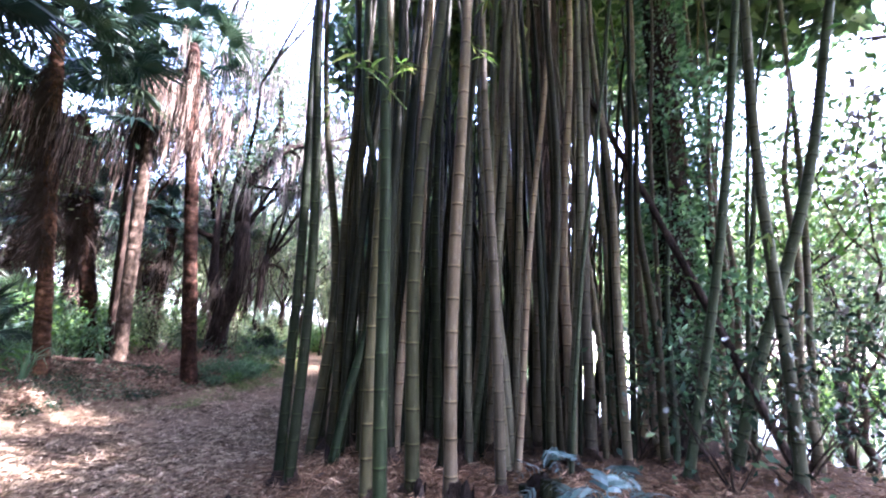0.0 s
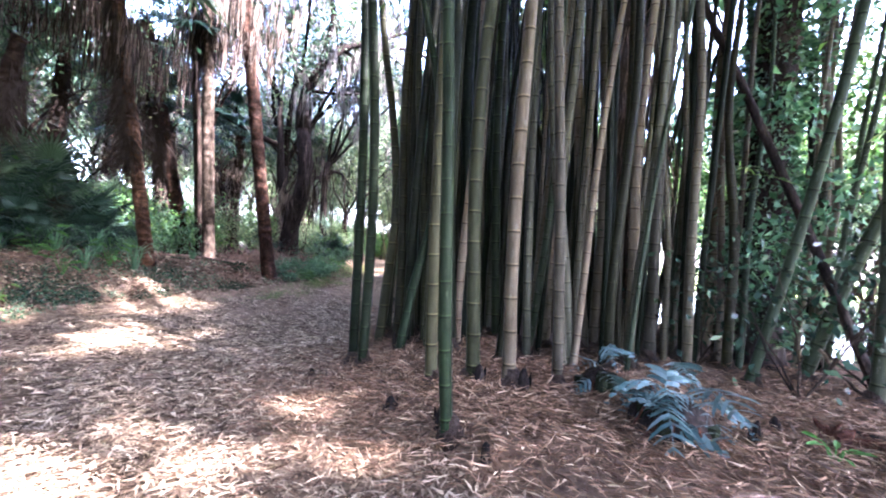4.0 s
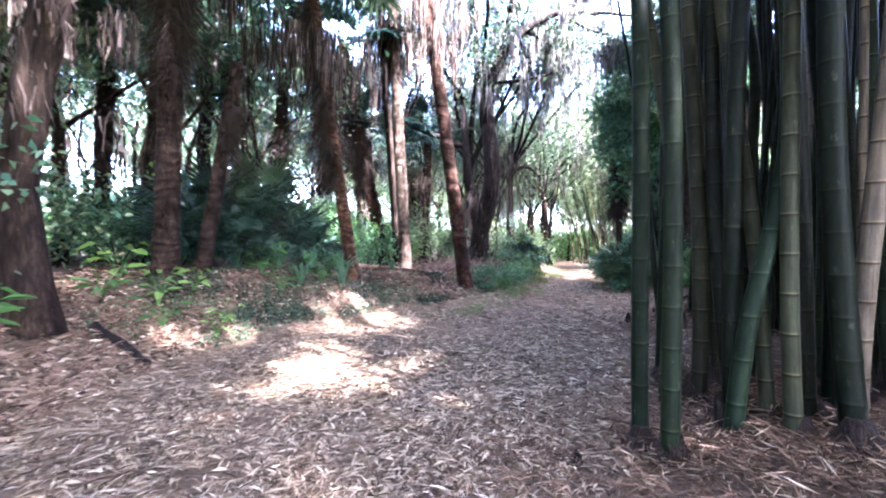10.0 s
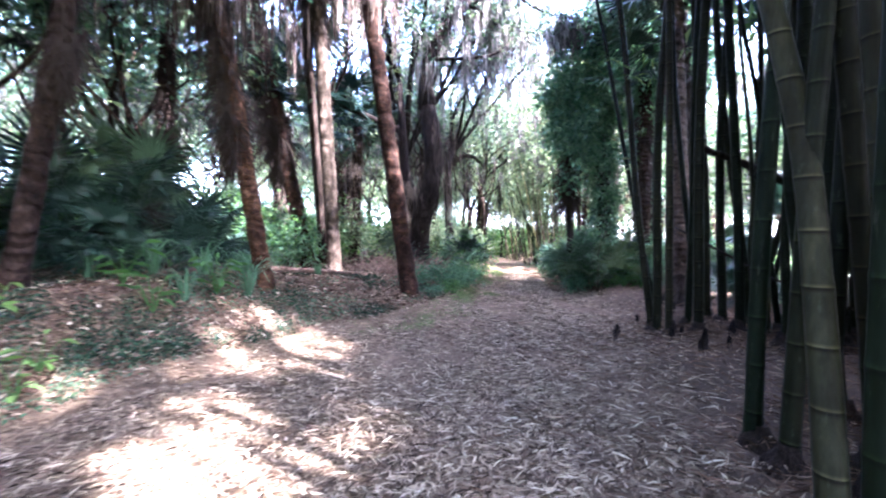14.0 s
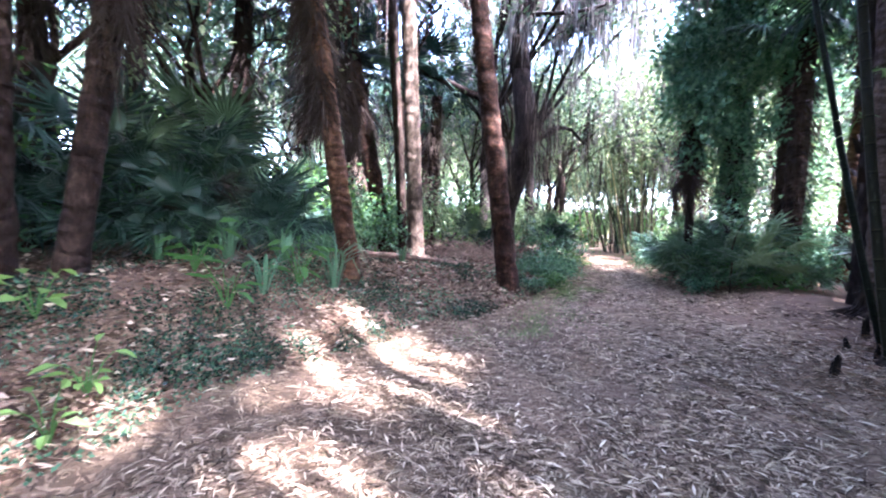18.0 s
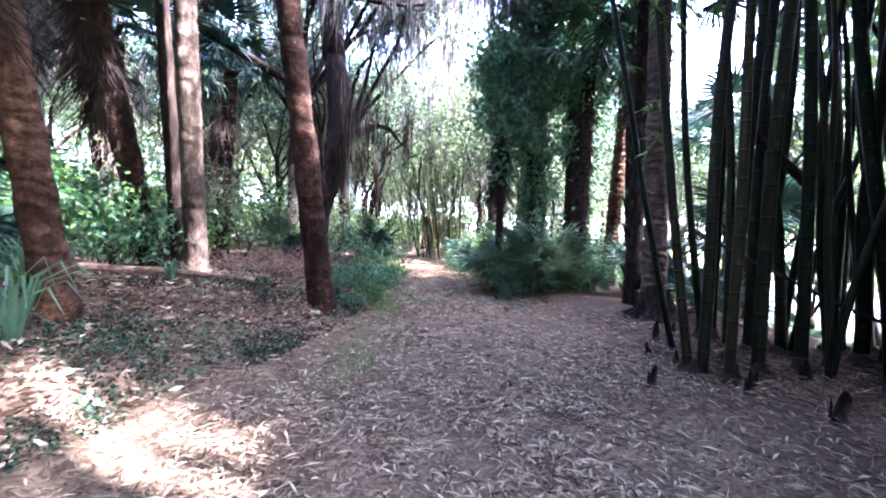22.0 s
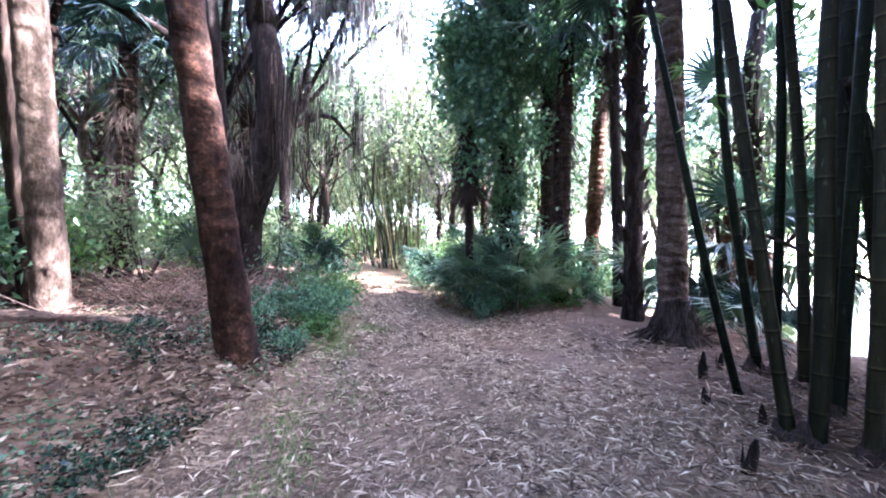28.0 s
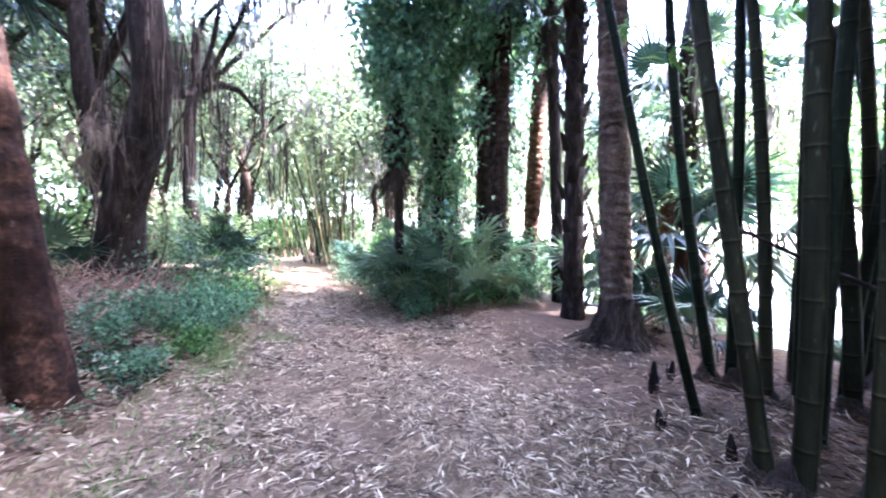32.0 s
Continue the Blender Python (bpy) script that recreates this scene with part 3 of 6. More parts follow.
for i in range(36):
    a, d = random.uniform(0, 6.28), math.sqrt(random.random())
    x, y = 0.9 + 2.1 * d * math.cos(a), 5.9 + 1.2 * d * math.sin(a)
    culm(near_clump, x, y, random.gauss(0, 0.035) + 0.02 * (x - 0.7), random.gauss(0, 0.035), random.uniform(0.025, 0.065), 10.5, pool=(TAN_CULMS, CULMS, DEEP_SHADE_CULMS)[i % 3])
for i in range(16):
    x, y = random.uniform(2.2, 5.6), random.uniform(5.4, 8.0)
    culm(near_clump, x, y, random.gauss(0.02, 0.07), random.gauss(0, 0.06), random.uniform(0.035, 0.075), 6.5, pool=(DEEP_SHADE_CULMS, CULMS)[i % 2])

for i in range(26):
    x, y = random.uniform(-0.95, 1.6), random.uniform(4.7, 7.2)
    culm(near_clump, x, y, random.gauss(-0.01, 0.04), random.gauss(0.02, 0.04), random.uniform(0.025, 0.055), random.uniform(9, 12), pool=(DEEP_SHADE_CULMS, HALF_SHADE_CULMS)[i % 2] if x < 0.3 else (DEEP_SHADE_CULMS, CULMS, DEEP_SHADE_CULMS, TAN_CULMS)[i % 4])


def bent_culm(clump, pts, r, mat):
    """A culm that sways along pts, with a ridge at every joint."""
    pts = [Vector(p) for p in pts]
    fine = []
    for k in range(len(pts) - 1):
        p0, p1, p2, p3 = pts[max(k - 1, 0)], pts[k], pts[k + 1], pts[min(k + 2, len(pts) - 1)]
        steps = max(2, int((p2 - p1).length / 0.05))
        for j in range(steps):
            u = j / steps
            fine.append(0.5 * (2 * p1 + (p2 - p0) * u + (2 * p0 - 5 * p1 + 4 * p2 - p3) * u * u + (3 * p1 - p0 - 3 * p2 + p3) * u ** 3))
    o, out, rad, run, last = pts[0], [], [], 0.0, fine[0]
    for p in fine:
        run += (p - last).length
        last = p
        f = (p.z - o.z) / JOINT % 1
        out.append(p - o)
        rad.append(r * (1.035 if f < 0.1 else 0.995) * (1 - 0.05 * run))
    g = Geo()
    g.tube(out, rad, 12)
    part("culm", g.mesh("culm", mat, True), clump, m=Matrix.Translation(o - clump.location))


bent_culm(near_clump, (on(-1.47, 5.42, -0.1), (-1.46, 5.62, 0.9), (-1.47, 5.86, 1.9), (-1.62, 6.06, 3.0), (-1.95, 6.2, 4.7), (-2.2, 6.3, 6.5), (-2.4, 6.4, 9)), 0.068, M_HALFSHADECULM)
bent_culm(near_clump, (on(-1.08, 4.9, -0.1), (-1.0, 5.0, 0.8), (-0.8, 5.12, 2.0), (-0.86, 5.1, 3.3), (-1.15, 5.0, 4.8), (-1.3, 5.0, 8)), 0.058, M_HALFSHADECULM)

# near-black culms: deep shade is painted into their colour
far_clump = thing("bamboo_clump", "dense clump of green bamboo culms, darkened for shade, with mossy joints", "bamboo", "bamboo clumps", on(-0.4, 9.9))
for x, y, lx, ly, r in ((-1.6, 10.37, -0.19, 0.15, 0.06), (-0.95, 11.0, -0.1, 0.085, 0.08), (-1.77, 9.75, -0.098, 0.092, 0.078), (-1.75, 9.58, 0.01, -0.01, 0.092), (-0.93, 10.76, -0.016, 0.014, 0.072), (-1.34, 9.8, 0.022, -0.024, 0.076),
                        (-0.9, 10.5, -0.052, 0.033, 0.08), (-0.81, 10.3, 0.0, 0.0, 0.1), (-0.54, 10.16, -0.065, 0.05, 0.095), (-0.78, 9.51, -0.038, 0.032, 0.095), (0.6, 10.8, -0.041, 0.037, 0.1), (0.7, 10.4, -0.026, 0.025, 0.11),
                        (-0.07, 9.38, -0.07, 0.074, 0.11), (0.5, 9.6, -0.022, 0.025, 0.13), (0.04, 8.93, -0.032, 0.039, 0.11), (-0.32, 10.71, 0.012, -0.009, 0.08), (0.4, 10.6, 0.008, -0.007, 0.075), (-1.58, 9.3, -0.033, 0.003, 0.076), (-1.25, 9.4, 0.0, 0.0, 0.1)):
    culm(far_clump, x, y, lx, ly, r * 0.64, pool=DEEP_SHADE_CULMS)
random.seed(8)
for i in range(50):
    a, d = random.uniform(0, 6.28), math.sqrt(random.random())
    x, y = 0.55 + 1.45 * d * math.cos(a), 9.35 + 1.25 * d * math.sin(a)
    culm(far_clump, x, y, random.gauss(-0.02, 0.05 if i % 3 else 0.14), random.gauss(0.02, 0.05 if i % 3 else 0.12), random.uniform(0.03, 0.085), 6.8, pool=DEEP_SHADE_CULMS)
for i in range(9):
    culm(far_clump, random.uniform(0.2, 1.6), random.uniform(8.6, 9.8), random.gauss(0.0, 0.05), random.gauss(0.02, 0.05), random.uniform(0.045, 0.085), 7.5, pool=(DEEP_SHADE_CULMS, DEEP_SHADE_CULMS, HALF_SHADE_CULMS)[i % 3])

plume(near_clump, [(random.uniform(-1.6, 4.6), random.uniform(1.6, 8), random.uniform(10.2, 13.5)) for i in range(70)], 22000, 0.75)
plume(far_clump, [(random.uniform(-1.4, 3.6), random.uniform(6.5, 12.5), random.uniform(7.5, 13)) for i in range(60)], 24000, 0.75)

random.seed(91)
plume(far_clump, [(random.uniform(0.4, 2.8), random.uniform(10.5, 12.8), random.uniform(4.8, 8.0)) for i in range(20)], 2600, 0.55, 0.2)

# ---- palms ----
def fan_mesh(seed, stalk=1.0, blade=0.85, n=30, droop=0.25, spread=115, mat=None):
    """A fan frond along +x, its face up: a stalk and a pleated fan that splits into narrow drooping points."""
    random.seed(seed)
    g = Geo()
    pts = [(stalk * u, 0, -0.12 * stalk * u * u) for u in (0, 0.35, 0.7, 1.0)]
    g.tube(pts, (0.02, 0.013, 0.009, 0.006), 4)
    tip = Vector(pts[-1])
    ring = []
    for i in range(2 * n + 1):
        a = radians(-spread + spread * i / n)
        d = Vector((math.cos(a), math.sin(a), 0))
        L = blade * (0.72 + 0.28 * math.cos(a * 0.8))
        up = (0.035 if i % 2 else -0.01) * blade
        ring.append((d, L, (len(g.v), len(g.v) + 1)))
        g.v.append(tuple(tip + d * 0.03))
        g.v.append(tuple(tip + d * L * 0.42 + Vector((0, 0, 0.06 + up))))
    for i in range(2 * n):
        (a0, a1), (b0, b1) = ring[i][2], ring[i + 1][2]
        g.f.append((a0, b0, b1, a1))
    for i in range(1, 2 * n, 2):
        d, L, (k0, k1) = ring[i]
        L *= random.uniform(0.85, 1.1)
        fall = droop * random.uniform(0.5, 1.7)
        side = Vector((-d.y, d.x, random.uniform(-0.6, 0.6)))
        w = 0.8 * L * math.sin(radians(spread / n))
        k = len(g.v)
        for u, q in ((0.74, 0.75), (1.0, 0.08)):
            p = tip + d * L * u + Vector((0, 0, 0.06 - fall * ((u - 0.35) ** 1.6)))
            g.v.append(tuple(p - side * w * q / 2))
            g.v.append(tuple(p + side * w * q / 2))
        a1, b1 = ring[i - 1][2][1], ring[i + 1][2][1]
        g.f.append((a1, k1, k + 1, k))
        g.f.append((k1, b1, k + 1))
        g.f.append((k, k + 1, k + 3, k + 2))
    return g.mesh("frond", mat or M_FAN)


def dead_mesh(seed, stalk=0.8, blade=0.95, n=42, mat=None):
    """A dead frond along +x, folded together: a bunch of thin twisted strips."""
    random.seed(seed)
    g = Geo()
    pts = [(stalk * u, 0, -0.1 * stalk * u * u) for u in (0, 0.35, 0.7, 1.0)]
    g.tube(pts, (0.02, 0.013, 0.01, 0.008), 4)
    tip = Vector(pts[-1])
    k0 = len(g.v)
    g.v += [tuple(tip + Vector((0, -0.02, 0))), tuple(tip + Vector((0, 0.02, 0)))]
    for i in range(n):
        a = radians(random.gauss(0, 21))
        L = blade * random.uniform(0.3, 1.1)
        d = Vector((math.cos(a), math.sin(a), random.gauss(-0.1, 0.3)))
        side = Vector((-math.sin(a), math.cos(a), random.uniform(-1.2, 1.2)))
        bend = Vector((random.gauss(0.05, 0.14), random.gauss(0, 0.2), random.gauss(-0.1, 0.2)))
        mids = [tip + d * L * u + bend * u * u for u in (0.0, 0.35, 0.7, 1.0)]
        k = len(g.v)
        g.strip(mids[1:], [random.uniform(0.008, 0.024) * q for q in (1.0, 0.8, 0.1)], side)
        g.f.append((k0, k0 + 1, k + 1, k))
    return g.mesh("dead_frond", mat or M_DEADFAN)


FANS = [fan_mesh(s, st, bl, n, dr, sp) for s, st, bl, n, dr, sp in ((1, 1.1, 0.9, 22, 0.5, 120), (2, 0.9, 0.8, 18, 0.7, 110), (3, 1.3, 0.95, 22, 0.4, 125), (4, 0.8, 0.75, 20, 0.9, 125))]
LIT_FANS = [fan_mesh(s, st, bl, n, dr, sp, M_LITFAN) for s, st, bl, n, dr, sp in ((21, 1.0, 0.85, 20, 0.5, 120), (22, 0.9, 0.8, 18, 0.7, 110), (23, 1.2, 0.9, 22, 0.4, 125))]
DEADS = [dead_mesh(s, st, bl) for s, st, bl in ((4, 0.6, 1.0), (5, 0.8, 1.2), (6, 0.5, 0.9), (7, 0.7, 0.7))]
PALE_DEADS = [dead_mesh(s, st, bl, mat=M_DRYFAN) for s, st, bl in ((14, 0.6, 1.0), (15, 0.7, 1.1), (16, 0.5, 0.8))]
n_frond = 0


def frond(owner, at, az, elev, scale=1.0, dead=False, label="", dry=None):
    global n_frond
    n_frond += 1
    pool = dry or (DEADS if dead else FANS)
    m = Matrix.LocRotScale(at, Euler((radians(random.uniform(-25, 25)), -elev, az)), (scale,) * 3)
    return part("dead_frond" if dead else "frond", pool[n_frond % len(pool)], owner, label, m)


def trunk_mesh(base, lean, r, height, mat, flare=1.25, n=14, curve=0.0, rough=0.06, turn=0.0):
    g = Geo()
    pts, rad = [], []
    steps = int(height / 0.13) + 2
    for i in range(steps):
        z = height * i / (steps - 1)
        c = curve * (z / height) ** 2 * height
        pts.append((base[0] + lean[0] * z + math.cos(turn) * c, base[1] + lean[1] * z + math.sin(turn) * c, base[2] + z))
        rad.append(r * (1 + (flare - 1) * math.exp(-z / 0.28) + random.uniform(-0.05, 0.05)) * (1 - 0.12 * z / height))
    g.tube(pts, rad, n, wob=rough)
    return g.mesh("trunk", mat, True), Vector(pts[-1]), pts


def palm(x, y, lx, ly, r, height, label, mat=None, green=16, dead=16, skirt=2.2, boots=0, group="palms", seed=0, size=1.0, curve=0.0, turn=0.0):
    """A fan palm: trunk, a crown of green fronds, a skirt of dead ones, and the stubs of old stalks."""
    random.seed(seed + int(abs(x * 100) + abs(y * 37)))
    base = on(x, y, -0.06)
    t = thing("palm_tree", label, "palm", group, base)
    me, top, pts = trunk_mesh((0, 0, 0), (lx, ly), r, height, mat or M_PALM, curve=curve, turn=turn)
    part("trunk", me, t)
    for i in range(green):
        frond(t, top + Vector((0, 0, random.uniform(-0.3, 0.15))), i * 2.4, radians(75 - 95 * i / max(1, green) + random.uniform(-10, 10)), size * random.uniform(0.85, 1.15))
    dead = int(dead * 1.7)
    for i in range(dead):
        u = i / max(1, dead)
        z = height - 0.2 - skirt * u
        k = min(len(pts) - 1, max(0, int(z / height * (len(pts) - 1))))
        a = i * 2.4 + 0.8
        frond(t, Vector(pts[k]) + Vector((math.cos(a), math.sin(a), 0)) * r * 0.8, a, radians(-80 - 14 * random.random()), size * random.uniform(0.4, 0.8), True, dry=PALE_DEADS if "pale dry" in label else None)
    if boots:
        for i in range(boots):
            z = 0.25 + (height - 0.5) * i / boots
            k = min(len(pts) - 1, int(z / height * (len(pts) - 1)))
            a = i * 2.4
            g = Geo()
            o = Vector((math.cos(a), math.sin(a), 0))
            s = Vector((-math.sin(a), math.cos(a), 0))
            p = Vector(pts[k]) + o * r * 0.85
            L = random.uniform(0.16, 0.34)
            g.strip([p, p + o * 0.07 + Vector((0, 0, L * 0.6)), p + o * 0.15 + Vector((0, 0, L))], (0.17, 0.11, 0.05), s)
            g.strip([p + o * 0.035, p + o * 0.1 + Vector((0, 0, L * 0.55)), p + o * 0.16 + Vector((0, 0, L))], (0.15, 0.09, 0.04), s)
            part("leaf_stub", g.mesh("leaf_stub", M_DEADFAN), t)
    return t


big_palm = palm(-8.68, 5.2, 0.02, 0.01, 0.19, 6.0, "tall palm with brown bark and a dark shaggy skirt", skirt=2.0, dead=40, green=26, size=1.15)
palm(-8.6, 5.72, 0.145, 0.087, 0.125, 3.7, "leaning dead palm trunk with a ragged collar of dry fronds", M_PALM, green=0, dead=14, skirt=0.7, size=0.85)
orange_palm = palm(-7.62, 8.47, -0.125, -0.085, 0.135, 7.0, "leaning palm with orange-brown bark and hanging dead fronds", M_ORANGE, skirt=4.0, dead=62, green=26, size=1.15)
lit_palm = palm(-8.75, 12.0, -0.05, -0.04, 0.175, 9.0, "pale palm trunk with a sunlit foot", M_PALE, skirt=2.5)
palm(-9.35, 12.4, -0.06, -0.05, 0.12, 8.0, "thin grey palm trunk beside a pale palm", M_GREY, skirt=2.0, dead=10)
palm(-9.9, 12.5, -0.16, -0.13, 0.2, 7.2, "dark leaning palm with a shaggy skirt of dead fronds", M_RED, skirt=3.4, dead=46, size=1.5, boots=14)
red_palm = palm(-6.28, 11.2, -0.138, -0.05, 0.178, 9.5, "slender red-brown palm leaning beside the path", M_RED, skirt=2.6, dead=18)
palm(-4.0, 0.42, 0.0, 0.0, 0.165, 8.5, "brown ringed palm trunk with a dry frond at its foot", M_BROWN, skirt=2.0, dead=10)
fore_palm = palm(-0.98, 12.35, -0.04, 0.025, 0.19, 9.0, "straight palm with ringed brown bark on a dark root mound", M_BROWN, skirt=2.5)
palm(-0.75, 13.9, -0.02, 0.01, 0.16, 6.4, "palm covered in old leaf stubs with a low green crown", M_OAK, skirt=2.0, dead=16, boots=60, green=16)
for x, y, lx, ly, r, h, label, mat in ((-0.2, 15.5, -0.05, 0.02, 0.12, 8.0, "thin dark palm trunk among undergrowth", M_OAK), (-0.1, 17.4, 0.03, -0.01, 0.2, 8.5, "leaning palm with orange bark in the sun", M_ORANGE), (2.7, 16.5, 0.07, -0.02, 0.17, 5.4, "leaning orange-brown palm by the pond edge", M_ORANGE), (4.2, 19.2, 0.03, -0.02, 0.17, 5.6, "palm with star-like fans by the pond edge", M_PALM),
                                       (1.9, 14.2, -0.05, 0.04, 0.22, 1.7, "short brown palm with dry hanging fronds", M_RED), (-1.4, 15.9, 0.0, 0.0, 0.2, 5.8, "palm with a dark skirt of hanging fronds", M_PALM), (-12.2, 3.6, 0.0, 0.0, 0.24, 6.5, "brown palm in the shade of the wood", M_PALM),
                                       (-14.5, 6.4, 0.01, 0.03, 0.2, 6.5, "brown palm in the shade of the wood", M_PALM), (-13.5, 15.5, -0.06, -0.03, 0.22, 7.5, "dark palm with shaggy skirt deep in the wood", M_PALM), (-14.8, 22.0, -0.1, -0.06, 0.3, 5.0, "leaning palm far behind the oak", M_RED), (-11.4, 9.3, 0.02, 0.04, 0.18, 5.4, "dark palm with shaggy skirt deep in the wood", M_PALM), (-10.9, 16.2, 0.03, 0.0, 0.2, 5.0, "palm hung with pale dry fronds in the wood", M_PALM), (-12.6, 18.6, -0.02, 0.02, 0.2, 5.6, "palm hung with pale dry fronds in the wood", M_PALM), (-11.6, 13.6, 0.0, -0.03, 0.17, 4.6, "palm hung with pale dry fronds in the wood", M_PALM), (-14.9, 14.2, 0.02, 0.02, 0.2, 5.8, "palm hung with pale dry fronds in the wood", M_PALM), (-10.6, 21.5, 0.02, 0.0, 0.2, 5.6, "palm hung with pale dry fronds in the wood", M_PALM), (-12.4, 6.6, 0.04, 0.02, 0.16, 5.0, "dark palm with shaggy skirt deep in the wood", M_PALM), (6.5, 16.0, 0.0, 0.0, 0.2, 7.0, "palm by the pond edge", M_PALM)):
    palm(x, y, lx, ly, r, h, label, mat, dead=20 if h > 3 else 12, skirt=min(2.8, h * 0.6), size=1.1)


# ---- broadleaf trees ----
def limb(g, at, way, length, r, depth, tips, bend=0.35, n=7):
    """A crooked limb that forks; its ends are gathered in tips."""
    pts, rad = [Vector(at)], [r]
    d = Vector(way).normalized()
    steps = 5
    for i in range(steps):
        d = (d + Vector((random.gauss(0, bend), random.gauss(0, bend), random.gauss(0.05, bend * 0.7))) * 0.45).normalized()
        pts.append(pts[-1] + d * length / steps)
        rad.append(r * (1 - 0.45 * (i + 1) / steps))
        if depth <= 1 and i > 1:
            tips.append(pts[-1].copy())
    g.tube(pts, rad, n)
    tips.append(pts[-1].copy())
    if depth > 0:
        for k in range(random.choice((2, 2, 3))):
            a = random.uniform(0, 6.28)
            w = (d + Vector((math.cos(a), math.sin(a), random.uniform(-0.2, 0.5))) * 0.75).normalized()
            limb(g, pts[-1 if k < 2 else 3], w, length * random.uniform(0.6, 0.8), rad[-1] * 0.8, depth - 1, tips, bend, max(5, n - 1))


def crown_mesh(tips, count, spread, leaf, mat, origin=(0, 0, 0), gaps=True, name="crown"):
    tips = np.array([tuple(t) for t in tips])
    c = tips[rng.integers(0, len(tips), count)] + rng.normal(size=(count, 3)) * spread * np.array([1, 1, 0.7])
    if gaps:
        c = c[shaded(c + np.array(origin))]
    n = len(c)
    return quads(name, leaf_quads(c, rng.normal(size=(n, 3)) + np.array([0, 0, -0.3]), rng.uniform(0.6, 1.3, n) * leaf, rng.uniform(0.6, 1.2, n) * leaf * 0.55), mat)


def moss_mesh(tips, count, length, name="hanging_moss", width=0.02, mat=None):
    """Strands that hang in tufts from the limbs."""
    tips = np.array([tuple(t) for t in tips])
    tuft = tips[rng.integers(0, len(tips), max(1, count // 14))] + rng.normal(size=(max(1, count // 14), 3)) * np.array([0.3, 0.3, 0.08])
    size = rng.uniform(0.35, 1.0, len(tuft))
    k = rng.integers(0, len(tuft), count)
    p = tuft[k] + rng.normal(size=(count, 3)) * np.array([0.07, 0.07, 0.05])
    L = size[k] * rng.uniform(0.5, 1.2, count) * length
    a = rng.uniform(0, 6.28, count)
    s = np.stack([np.cos(a), np.sin(a), np.zeros(count)], 1) * (width * rng.uniform(0.5, 1.3, count))[:, None]
    end = p + np.stack([rng.normal(0, 0.05, count), rng.normal(0, 0.05, count), -L], 1)
    mid = (p + end) / 2 + rng.normal(size=(count, 3)) * 0.03
    return quads(name, np.concatenate([np.stack([p - s * 0.5, p + s * 0.5, mid + s, mid - s], 1), np.stack([mid - s, mid + s, end + s * 0.2, end - s * 0.2], 1)]), mat or M_MOSS)


